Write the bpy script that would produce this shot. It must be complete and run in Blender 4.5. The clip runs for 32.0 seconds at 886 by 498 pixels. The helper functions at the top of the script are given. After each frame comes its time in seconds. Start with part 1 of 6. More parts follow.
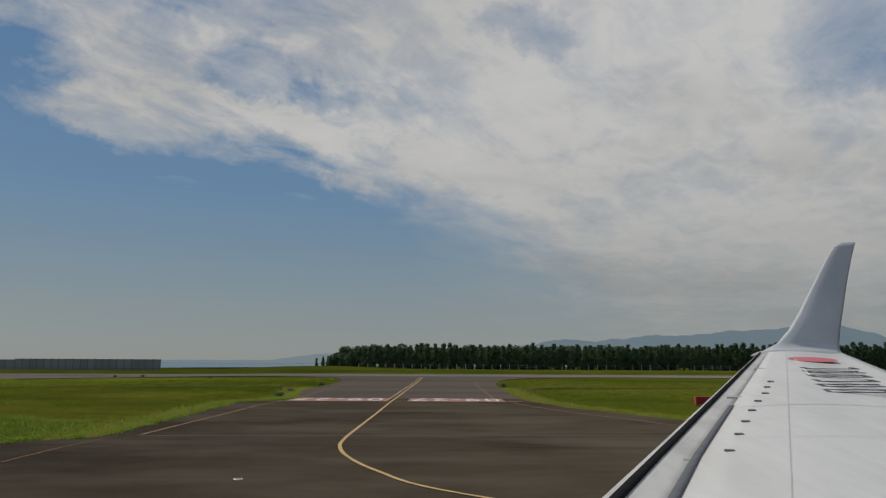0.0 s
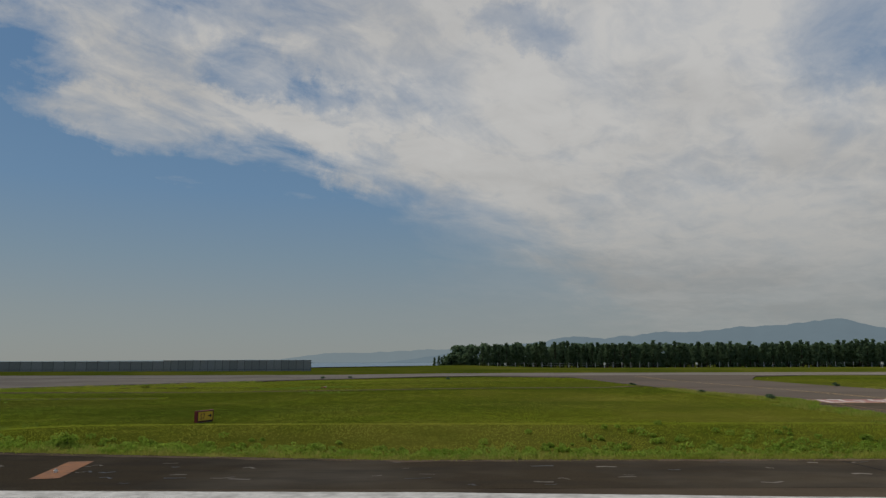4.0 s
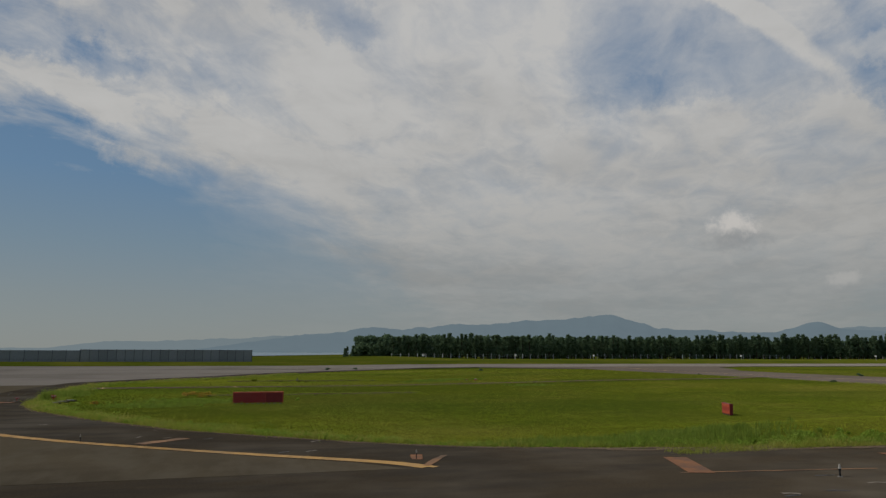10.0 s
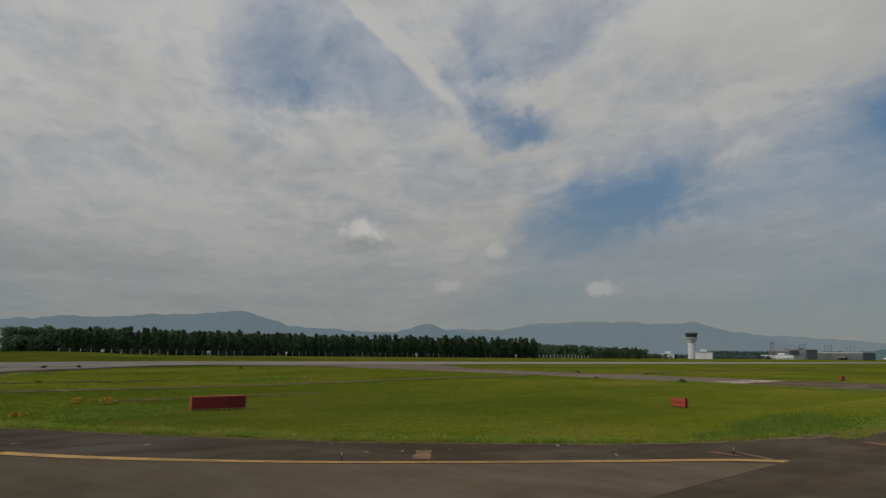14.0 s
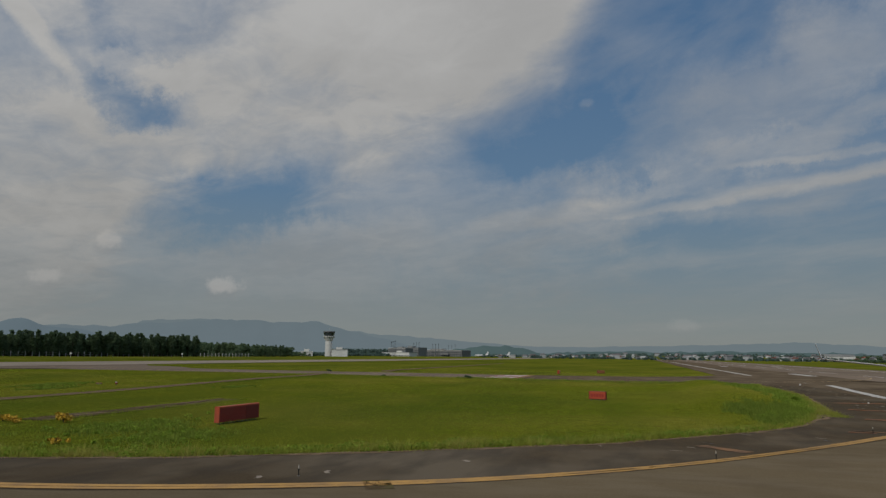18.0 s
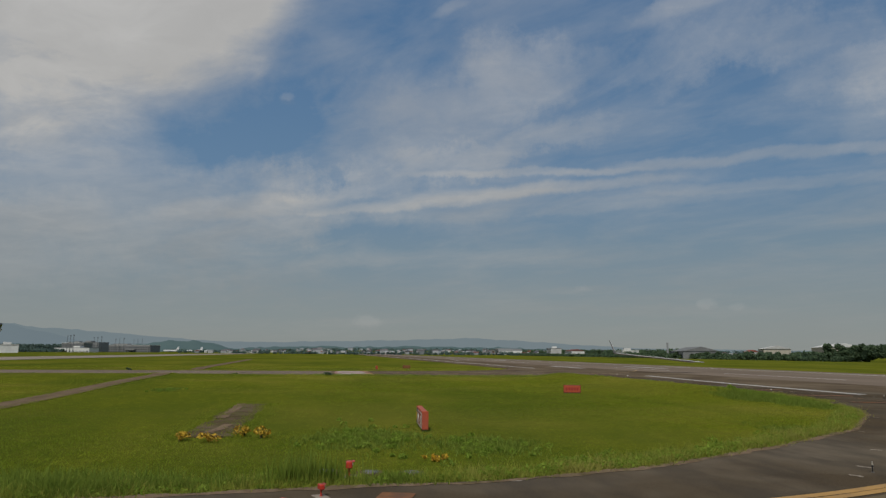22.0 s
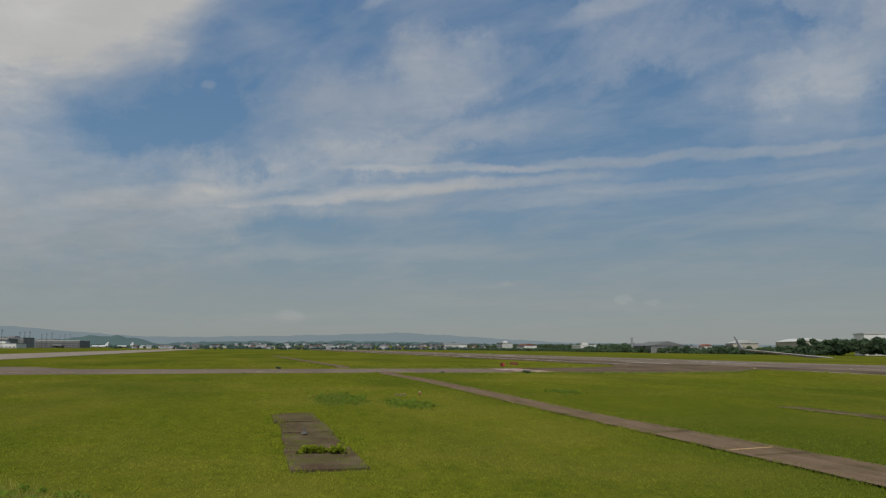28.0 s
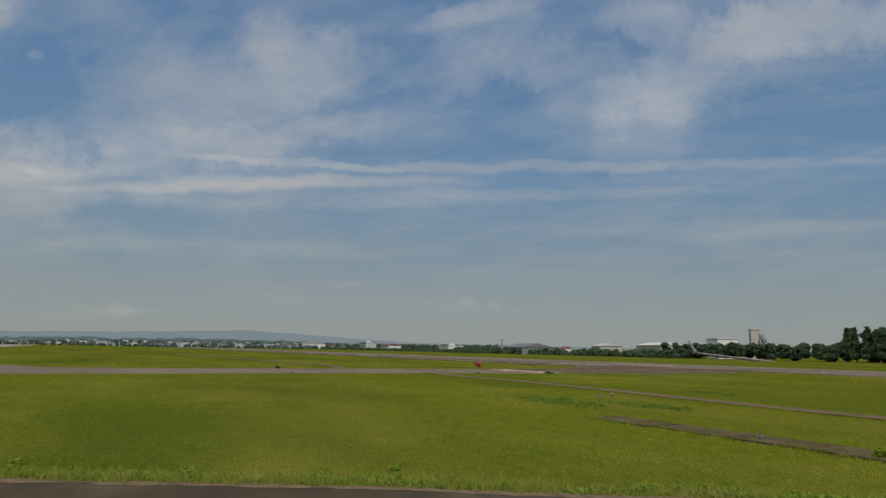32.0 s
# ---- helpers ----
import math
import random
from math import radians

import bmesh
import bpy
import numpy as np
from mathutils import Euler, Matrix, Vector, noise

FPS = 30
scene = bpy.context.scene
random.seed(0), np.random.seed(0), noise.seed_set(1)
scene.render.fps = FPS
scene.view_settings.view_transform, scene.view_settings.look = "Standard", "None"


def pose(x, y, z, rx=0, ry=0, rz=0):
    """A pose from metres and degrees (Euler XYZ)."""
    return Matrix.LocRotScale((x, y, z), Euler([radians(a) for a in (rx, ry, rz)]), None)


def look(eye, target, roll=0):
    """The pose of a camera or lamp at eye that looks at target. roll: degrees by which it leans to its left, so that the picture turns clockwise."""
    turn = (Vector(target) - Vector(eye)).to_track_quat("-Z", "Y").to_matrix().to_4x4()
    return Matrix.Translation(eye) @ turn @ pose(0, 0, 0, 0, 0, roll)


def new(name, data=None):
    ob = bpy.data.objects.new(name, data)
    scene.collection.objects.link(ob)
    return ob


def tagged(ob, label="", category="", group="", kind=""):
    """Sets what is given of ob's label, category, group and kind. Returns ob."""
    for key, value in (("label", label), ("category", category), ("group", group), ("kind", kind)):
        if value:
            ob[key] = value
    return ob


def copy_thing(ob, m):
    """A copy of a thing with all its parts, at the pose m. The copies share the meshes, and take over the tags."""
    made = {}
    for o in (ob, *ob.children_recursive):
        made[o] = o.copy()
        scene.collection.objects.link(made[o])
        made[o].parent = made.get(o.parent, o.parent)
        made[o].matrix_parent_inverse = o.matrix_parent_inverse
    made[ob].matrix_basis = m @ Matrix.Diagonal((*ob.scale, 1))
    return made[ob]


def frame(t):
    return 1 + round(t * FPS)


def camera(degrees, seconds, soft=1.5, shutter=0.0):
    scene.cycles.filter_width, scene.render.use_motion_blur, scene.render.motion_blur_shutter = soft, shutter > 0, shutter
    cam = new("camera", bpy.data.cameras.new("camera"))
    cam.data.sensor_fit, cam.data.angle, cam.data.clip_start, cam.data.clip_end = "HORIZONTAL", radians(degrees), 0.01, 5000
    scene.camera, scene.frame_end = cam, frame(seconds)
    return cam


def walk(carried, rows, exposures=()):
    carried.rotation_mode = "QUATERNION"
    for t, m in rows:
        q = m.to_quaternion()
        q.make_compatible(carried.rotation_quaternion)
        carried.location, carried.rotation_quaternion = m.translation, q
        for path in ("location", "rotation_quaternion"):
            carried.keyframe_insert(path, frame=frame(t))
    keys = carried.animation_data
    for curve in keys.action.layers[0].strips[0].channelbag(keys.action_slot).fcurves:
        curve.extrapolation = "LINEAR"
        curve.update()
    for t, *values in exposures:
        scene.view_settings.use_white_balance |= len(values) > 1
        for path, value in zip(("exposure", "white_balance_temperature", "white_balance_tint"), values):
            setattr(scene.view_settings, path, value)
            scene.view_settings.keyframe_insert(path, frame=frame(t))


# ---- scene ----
cam = camera(63.22, 32.0, soft=1.35)
PATH = [
    (0, pose(0.00, 0.00, 3.16, 99.06, -0.31, -0.06)),
    (0.5, pose(-6.08, 0.26, 3.18, 99.07, -0.14, -0.10)),
    (1, pose(-11.93, 0.68, 3.21, 99.03, -0.07, -0.06)),
    (1.5, pose(-17.53, 1.15, 3.23, 99.01, 0.01, -0.04)),
    (2, pose(-22.95, 1.61, 3.26, 98.97, 0.03, -0.01)),
    (2.5, pose(-28.15, 2.00, 3.28, 98.93, 0.04, 0.02)),
    (3, pose(-33.18, 2.32, 3.31, 98.92, -0.01, 0.06)),
    (3.5, pose(-38.06, 2.60, 3.33, 98.90, 0.12, 0.15)),
    (4, pose(-42.77, 2.87, 3.34, 98.92, 0.14, 0.04)),
    (4.5, pose(-47.30, 3.15, 3.36, 98.94, 0.10, -0.22)),
    (5, pose(-51.64, 3.47, 3.37, 98.96, 0.03, -0.60)),
    (5.5, pose(-55.78, 3.85, 3.39, 98.95, -0.01, -1.10)),
    (6, pose(-59.73, 4.26, 3.40, 98.89, -0.00, -1.77)),
    (6.5, pose(-63.49, 4.63, 3.41, 98.85, 0.07, -2.56)),
    (7, pose(-66.96, 4.98, 3.42, 98.78, -0.06, -3.60)),
    (7.5, pose(-70.35, 5.31, 3.43, 98.73, -0.15, -4.90)),
    (8, pose(-73.55, 5.68, 3.45, 98.65, -0.18, -6.42)),
    (8.5, pose(-76.57, 6.04, 3.48, 98.49, -0.06, -8.29)),
    (9, pose(-79.55, 6.44, 3.52, 98.36, -0.05, -10.62)),
    (9.5, pose(-82.51, 7.04, 3.56, 98.23, -0.06, -13.30)),
    (10, pose(-85.43, 7.83, 3.59, 98.16, -0.20, -16.34)),
    (10.5, pose(-88.28, 8.78, 3.62, 98.14, -0.33, -19.70)),
    (11, pose(-91.03, 9.89, 3.64, 98.15, -0.37, -23.16)),
    (11.5, pose(-93.72, 11.17, 3.65, 98.18, -0.42, -26.75)),
    (12, pose(-96.36, 12.63, 3.65, 98.16, -0.51, -30.42)),
    (12.5, pose(-98.90, 14.28, 3.64, 98.20, -0.51, -34.17)),
    (13, pose(-101.25, 16.23, 3.62, 98.19, -0.57, -37.82)),
    (13.5, pose(-103.44, 18.36, 3.60, 98.19, -0.72, -41.49)),
    (14, pose(-105.54, 20.56, 3.57, 98.17, -0.83, -45.22)),
    (14.5, pose(-107.51, 22.86, 3.55, 98.14, -0.92, -48.91)),
    (15, pose(-109.30, 25.30, 3.52, 98.17, -0.89, -52.54)),
    (15.5, pose(-110.93, 27.86, 3.49, 98.22, -0.80, -56.14)),
    (16, pose(-112.40, 30.52, 3.47, 98.29, -0.70, -59.76)),
    (16.5, pose(-113.74, 33.26, 3.44, 98.35, -0.66, -63.42)),
    (17, pose(-114.96, 36.05, 3.41, 98.38, -0.75, -67.15)),
    (17.5, pose(-116.01, 38.92, 3.39, 98.34, -0.70, -70.93)),
    (18, pose(-116.81, 41.84, 3.37, 98.38, -0.62, -74.67)),
    (18.5, pose(-117.41, 44.86, 3.36, 98.39, -0.66, -78.41)),
    (19, pose(-117.80, 47.89, 3.35, 98.39, -0.61, -82.02)),
    (19.5, pose(-118.02, 50.90, 3.33, 98.36, -0.55, -85.39)),
    (20, pose(-118.08, 53.99, 3.31, 98.31, -0.37, -88.60)),
    (20.5, pose(-118.03, 57.02, 3.30, 98.21, -0.41, -91.62)),
    (21, pose(-117.83, 60.08, 3.29, 98.17, -0.36, -94.31)),
    (21.5, pose(-117.46, 63.18, 3.30, 98.16, -0.26, -96.81)),
    (22, pose(-116.97, 66.25, 3.31, 98.19, -0.37, -99.04)),
    (22.5, pose(-116.44, 69.31, 3.33, 98.22, -0.33, -100.86)),
    (23, pose(-115.87, 72.40, 3.35, 98.15, -0.37, -102.33)),
    (23.5, pose(-115.18, 75.52, 3.37, 98.10, -0.43, -103.41)),
    (24, pose(-114.41, 78.59, 3.39, 98.03, -0.42, -104.16)),
    (24.5, pose(-113.56, 81.59, 3.41, 97.97, -0.43, -104.67)),
    (25, pose(-112.69, 84.56, 3.43, 97.96, -0.49, -104.96)),
    (25.5, pose(-111.78, 87.56, 3.46, 97.96, -0.50, -105.10)),
    (26, pose(-110.84, 90.57, 3.48, 97.92, -0.47, -105.09)),
    (26.5, pose(-109.91, 93.57, 3.50, 97.87, -0.41, -105.03)),
    (27, pose(-109.01, 96.59, 3.51, 97.82, -0.33, -104.98)),
    (27.5, pose(-108.13, 99.63, 3.53, 97.78, -0.26, -104.98)),
    (28, pose(-107.29, 102.71, 3.54, 97.79, -0.20, -105.02)),
    (28.5, pose(-106.41, 105.79, 3.54, 97.78, -0.29, -105.30)),
    (29, pose(-105.43, 108.75, 3.54, 97.81, -0.25, -105.94)),
    (29.5, pose(-104.38, 111.56, 3.52, 97.84, -0.19, -107.03)),
    (30, pose(-103.22, 114.33, 3.50, 97.86, -0.30, -108.50)),
    (30.5, pose(-101.97, 117.09, 3.48, 97.86, -0.37, -110.36)),
    (31, pose(-100.59, 119.91, 3.46, 97.88, -0.49, -112.44)),
    (31.5, pose(-99.15, 122.71, 3.44, 97.86, -0.71, -114.76)),
    (32, pose(-97.74, 125.36, 3.41, 97.88, -0.91, -117.19)),
]
walk(cam, PATH, exposures=[(0, 0.0), (5, -0.04), (9, -0.1), (14, -0.20), (17, -0.33), (19, -0.25), (21, -0.12), (23, -0.05), (28, 0.06), (32, 0.10)])
# Airfield seen from an aircraft that leaves the runway and turns back along the taxiway.
# x along the runway (aircraft rolls towards -x), y across it, runway centre line near y = 0.

# ---------------------------------------------------------------- world and sun
SUN_DIR = Vector((-0.85, 0.30, 0.95)).normalized()
world = bpy.data.worlds.new("sky")
scene.world = world
world.use_nodes = True
wn, wl = world.node_tree.nodes, world.node_tree.links
wn.clear()


def wmath(op, a, b=None, c=None, clamp=False):
    n = wn.new("ShaderNodeMath")
    n.operation, n.use_clamp = op, clamp
    for i, v in enumerate((a, b, c)):
        if v is None:
            continue
        if isinstance(v, (int, float)):
            n.inputs[i].default_value = v
        else:
            wl.new(v, n.inputs[i])
    return n.outputs[0]


def wstep(v, lo, hi, a=0.0, b=1.0):
    n = wn.new("ShaderNodeMapRange")
    n.interpolation_type = "SMOOTHSTEP"
    wl.new(v, n.inputs[0])
    for i, x in zip((1, 2, 3, 4), (lo, hi, a, b)):
        n.inputs[i].default_value = x
    return n.outputs[0]


def wnoise(vec, scale, detail=6, rough=0.55, warp=0.0):
    n = wn.new("ShaderNodeTexNoise")
    n.inputs["Scale"].default_value, n.inputs["Detail"].default_value = scale, detail
    n.inputs["Roughness"].default_value, n.inputs["Distortion"].default_value = rough, warp
    wl.new(vec, n.inputs["Vector"])
    return n.outputs["Fac"]


def wvec(x, y, z=0.0):
    n = wn.new("ShaderNodeCombineXYZ")
    for i, v in enumerate((x, y, z)):
        if isinstance(v, (int, float)):
            n.inputs[i].default_value = v
        else:
            wl.new(v, n.inputs[i])
    return n.outputs[0]


def wmix(f, a, b):
    n = wn.new("ShaderNodeMix")
    n.data_type = "RGBA"
    wl.new(f, n.inputs[0])
    for i, v in ((6, a), (7, b)):
        if isinstance(v, tuple):
            n.inputs[i].default_value = (*v, 1)
        else:
            wl.new(v, n.inputs[i])
    return n.outputs[2]


sky = wn.new("ShaderNodeTexSky")
sky.sky_type, sky.sun_disc = "NISHITA", False
sky.sun_elevation = math.asin(SUN_DIR.z)
sky.sun_rotation = math.atan2(SUN_DIR.x, SUN_DIR.y)
sky.altitude, sky.air_density, sky.dust_density, sky.ozone_density = 10, 1.0, 0.6, 1.0
tc = wn.new("ShaderNodeTexCoord")
gaze = tc.outputs["Generated"]
sep = wn.new("ShaderNodeSeparateXYZ")
wl.new(gaze, sep.inputs[0])
dx, dy, dz = sep.outputs
# bearing to the right of +y and height over the horizon, in degrees
bearing = wmath("MULTIPLY", wmath("ARCTAN2", dx, dy), 57.2958)
height = wmath("MULTIPLY", wmath("ARCSINE", dz), 57.2958)
# the cloud layers seen in perspective; u runs along the deck's streets, v across
up = wmath("ADD", wmath("MAXIMUM", dz, 0.0), 0.13)
px, py = wmath("DIVIDE", dx, up), wmath("DIVIDE", dy, up)
cu = wmath("ADD", wmath("MULTIPLY", px, 0.54), wmath("MULTIPLY", py, 0.84))
cv = wmath("SUBTRACT", wmath("MULTIPLY", px, 0.84), wmath("MULTIPLY", py, 0.54))
big = wnoise(wvec(cu, cv), 0.9, 4, 0.5, 0.4)
street = wnoise(wvec(wmath("MULTIPLY", cu, 1.0), wmath("MULTIPLY", cv, 1.7), 2.0), 1.7, 9, 0.60, 0.7)
flock = wnoise(wvec(wmath("MULTIPLY", cu, 2.2), wmath("MULTIPLY", cv, 2.9), 5.0), 2.4, 7, 0.62, 0.5)
w1 = wmath("ADD", wmath("MULTIPLY", px, 0.84), wmath("MULTIPLY", py, 0.54))
w2 = wmath("SUBTRACT", wmath("MULTIPLY", py, 0.84), wmath("MULTIPLY", px, 0.54))
feather = wnoise(wvec(wmath("MULTIPLY", w1, 0.75), wmath("MULTIPLY", w2, 1.25), 7.0), 2.1, 10, 0.60, 0.45)
# wind-ruffled gaze, so that banks and trails have frayed outlines
ruffle = wn.new("ShaderNodeTexNoise")
ruffle.inputs["Scale"].default_value, ruffle.inputs["Detail"].default_value, ruffle.inputs["Roughness"].default_value = 7.0, 8, 0.68
wl.new(gaze, ruffle.inputs["Vector"])


def wvmath(op, a, b):
    n = wn.new("ShaderNodeVectorMath")
    n.operation = op
    for i, v in enumerate((a, b)):
        if isinstance(v, (tuple, Vector)):
            n.inputs[i].default_value = tuple(v)
        elif isinstance(v, (int, float)):
            n.inputs[3].default_value = v
        else:
            wl.new(v, n.inputs[i])
    return n.outputs["Value" if op == "DOT_PRODUCT" else "Vector"]


frayed = wvmath("ADD", gaze, wvmath("SCALE", wvmath("SUBTRACT", ruffle.outputs["Color"], (0.5, 0.5, 0.5)), 0.20))
neat = wvmath("ADD", gaze, wvmath("SCALE", wvmath("SUBTRACT", ruffle.outputs["Color"], (0.5, 0.5, 0.5)), 0.035))


def bank(az, el, length, width, tilt, amount, view=None):
    """A soft long bank of cloud (or a gap, with a negative amount): bearing, height, half length, half width and tilt in degrees."""
    a, e, k = radians(az), radians(el), radians(tilt)
    right = Vector((math.cos(a), -math.sin(a), 0))
    over = Vector((-math.sin(a) * math.sin(e), -math.cos(a) * math.sin(e), math.cos(e)))
    along = (right * math.cos(k) + over * math.sin(k)) / math.sin(radians(length))
    cross = (over * math.cos(k) - right * math.sin(k)) / math.sin(radians(width))
    view = view or (neat if width < 1.3 else frayed)
    p, q = wvmath("DOT_PRODUCT", view, along), wvmath("DOT_PRODUCT", view, cross)
    soft = 1.0 if width < 1.3 else 1.9
    return wstep(wmath("ADD", wmath("MULTIPLY", p, p), wmath("MULTIPLY", q, q)), 0.0, soft, amount * (0.85 if width < 1.3 else 0.62 if az < 84 else 0.50), 0.0)


def ramp_over(v, lo, hi, stops):
    """Colours over a value; stops are value, colour."""
    n = wn.new("ShaderNodeValToRGB")
    cr = n.color_ramp
    while len(cr.elements) < len(stops):
        cr.elements.new(0.5)
    for el_, (at_, _) in zip(cr.elements, stops):
        el_.position = 0.0
    for i, (at_, colour) in enumerate(stops):
        cr.elements[i].position = 1.0 if i == len(stops) - 1 else (at_ - lo) / (hi - lo) + i * 1e-5
        cr.elements[i].color = (*colour, 1.0)
    wl.new(wmath("DIVIDE", wmath("SUBTRACT", v, lo), hi - lo, clamp=True), n.inputs[0])
    return n.outputs[0]


# lower rim of the great cloud deck over the bearing, as height / 40
RIM = ((-40, 22), (-33, 19.5), (-27.5, 17.4), (-20, 16.2), (-8.5, 14.8), (0, 12.8), (5.3, 10.0), (9.7, 7.0), (14, 3.5), (18, 0), (45, 0), (49, 5), (52, 9.5), (56, 11.4), (60, 13.0), (65, 13.8), (73, 16.2), (84, 22), (88, 28), (96, 40))
rim = wmath("MULTIPLY", ramp_over(bearing, -40, 96, [(a, (h / 40,) * 3) for a, h in RIM]), 40.0)
deck = wstep(wmath("ADD", wmath("SUBTRACT", height, rim), wmath("MULTIPLY", wmath("SUBTRACT", street, 0.5), 9.0)), -3.5, 4.5, 0.0, 0.62)
banks = [
    # strands at the deck's torn west end
    bank(-30.7, 19.3, 4.5, 1.75, -20, 0.42), bank(-24.1, 18.1, 5.1, 2.0, -18, 0.50), bank(-13.5, 17.6, 6.7, 1.6, -18, 0.42), bank(-7.2, 17.9, 8.0, 2.8, -19, 0.45),
    bank(-25.8, 22.5, 5.4, 3.2, -24, 0.30), bank(-17.0, 25.6, 10.0, 3.7, -1, 0.30), bank(1.6, 19.3, 10.9, 8.1, -33, 0.25),
    # gaps between them
    bank(-15.5, 22.6, 3.6, 2.8, -2, -0.60), bank(-11.0, 21.5, 2.3, 2.0, -10, -0.55), bank(-31.0, 22.1, 3.3, 2.6, 6, -0.50), bank(6.2, 25.8, 3.7, 1.75, 5, -0.55),
    bank(-3.5, 18.9, 2.5, 1.75, -4, -0.32), bank(30.8, 20.2, 4.0, 3.9, -56, -0.30), bank(-22.5, 24.3, 2.0, 1.7, -5, -0.35),
    # the gap high over the hills, with an old vapour trail in it
    bank(32.4, 23.7, 5.7, 4.9, -30, -0.46), bank(42.8, 21.9, 5.8, 4.2, 8, -0.52), bank(51.2, 25.4, 4.7, 3.6, -2, -0.46), bank(51.0, 19.1, 4.1, 2.3, -2, -0.55),
    bank(40.9, 24.0, 8.5, 1.05, -43, 0.55), bank(43.3, 24.2, 2.7, 2.0, 3, 0.35), bank(51.3, 21.5, 3.8, 1.35, 3, 0.30), bank(34.2, 19.3, 4.6, 1.35, 8, -0.25),
    # blue wedge below the deck and the veil under it
    bank(59.2, 11.4, 6.8, 2.7, 15, -0.46), bank(50.9, 18.7, 2.9, 2.0, -1, -0.45), bank(49.7, 22.3, 2.0, 1.6, -2, -0.25), bank(80.2, 19.3, 7.9, 4.7, 18, -0.20),
    bank(59.3, 6.0, 12.7, 4.0, 2, 0.30), bank(75.3, 11.2, 13.3, 4.7, -8, 0.36), bank(67.3, 7.4, 14.6, 3.0, 0, 0.26), bank(74.7, 23.8, 8.8, 7.4, 0, 0.40),
    # brushed cirrus
    bank(92.2, 12.5, 9.0, 2.1, 19, 0.38), bank(104.4, 16.2, 8.0, 1.4, 14, 0.50), bank(100.7, 20.4, 11.3, 3.4, 13, 0.34), bank(96.1, 12.9, 9.7, 3.0, 2, 0.28),
    bank(101.5, 19.0, 6.6, 3.2, 8, 0.34), bank(105.5, 21.9, 4.8, 2.7, 5, 0.34), bank(88.1, 12.9, 4.4, 1.75, 7, 0.42), bank(119.3, 25.2, 4.9, 1.35, 10, 0.28),
    bank(99.6, 26.7, 2.0, 0.5, 18, 0.22), bank(132.6, 17.6, 4.0, 3.9, 6, 0.30), bank(127.6, 21.8, 8.8, 2.4, -11, 0.28), bank(82.5, 11.0, 8.5, 1.2, 8, 0.30),
    bank(143.8, 22.6, 8.9, 2.0, 0, 0.85), bank(121.3, 22.9, 6.9, 2.3, 3, 0.36), bank(118.9, 25.8, 6.5, 1.0, 10, 0.24), bank(135.7, 19.4, 10.0, 1.5, 1, 0.34), bank(133.9, 25.7, 3.4, 1.6, -8, 0.40),
    bank(83.5, 18.9, 8.8, 3.7, 11, -0.07), bank(123.4, 23.8, 11.0, 1.35, -3, -0.18), bank(91.2, 11.6, 7.9, 0.67, 5, -0.20),
    # pale haze banks low over the town
    bank(93.0, 2.2, 6.0, 0.5, 0, 0.30), bank(117.0, 3.3, 9.0, 0.7, -2, 0.34), bank(110.0, 5.0, 4.0, 0.5, 0, 0.26), bank(105.0, 3.6, 8.0, 0.8, 0, 0.20),
    # long straight trails
    bank(105.7, 14.2, 11.7, 0.42, 0, 0.36), bank(101.6, 12.1, 16.8, 0.60, 4, 0.22), bank(107.6, 13.0, 15.1, 0.72, 3, 0.26), bank(126.8, 14.4, 29.0, 0.55, -1, 0.32),
    bank(102.8, 12.5, 16.7, 0.67, 5, 0.34), bank(107.7, 11.4, 18.6, 0.81, 3, 0.26), bank(123.7, 12.4, 18.3, 0.61, 0, 0.24), bank(138.7, 9.0, 12.6, 1.08, -1, 0.22), bank(98.1, 7.4, 16.0, 0.94, 2, 0.18),
]
cover = deck
for one in banks:
    cover = wmath("ADD", cover, one)
past = wstep(bearing, 62.0, 86.0)
grain = wmath("ADD", wmath("MULTIPLY", wmath("SUBTRACT", 1.0, past), wmath("ADD", wmath("MULTIPLY", street, 0.6), wmath("MULTIPLY", flock, 0.4))), wmath("MULTIPLY", past, wmath("ADD", wmath("MULTIPLY", feather, 0.85), wmath("MULTIPLY", flock, 0.15))))
calm = wstep(height, 3.0, 17.0, 0.25, 1.0)
torn = wstep(bearing, -14.0, 6.0, 3.6, 1.8)
lively = wmath("ADD", wmath("MULTIPLY", past, 0.75), wmath("ADD", wmath("MULTIPLY", wmath("MULTIPLY", deck, calm), torn), 0.35))
cover = wmath("ADD", cover, wmath("MULTIPLY", wmath("SUBTRACT", grain, 0.5), lively))
cover = wmath("ADD", cover, wmath("ADD", wmath("MULTIPLY", past, 0.04), wmath("MULTIPLY", wstep(bearing, -16.0, 8.0, -0.26, 0.10), wmath("SUBTRACT", 1.0, past))))
thin = wn.new("ShaderNodeMapRange")
wl.new(cover, thin.inputs[0])
for i, v in zip((1, 2, 3, 4), (-0.06, 0.80, 0.0, 0.93)):
    thin.inputs[i].default_value = v
cloud = wmath("MULTIPLY", wmath("MULTIPLY", thin.outputs[0], wstep(bearing, 84.0, 98.0, 1.0, 0.80)), wstep(height, 0.0, 9.0, 0.50, 1.0))
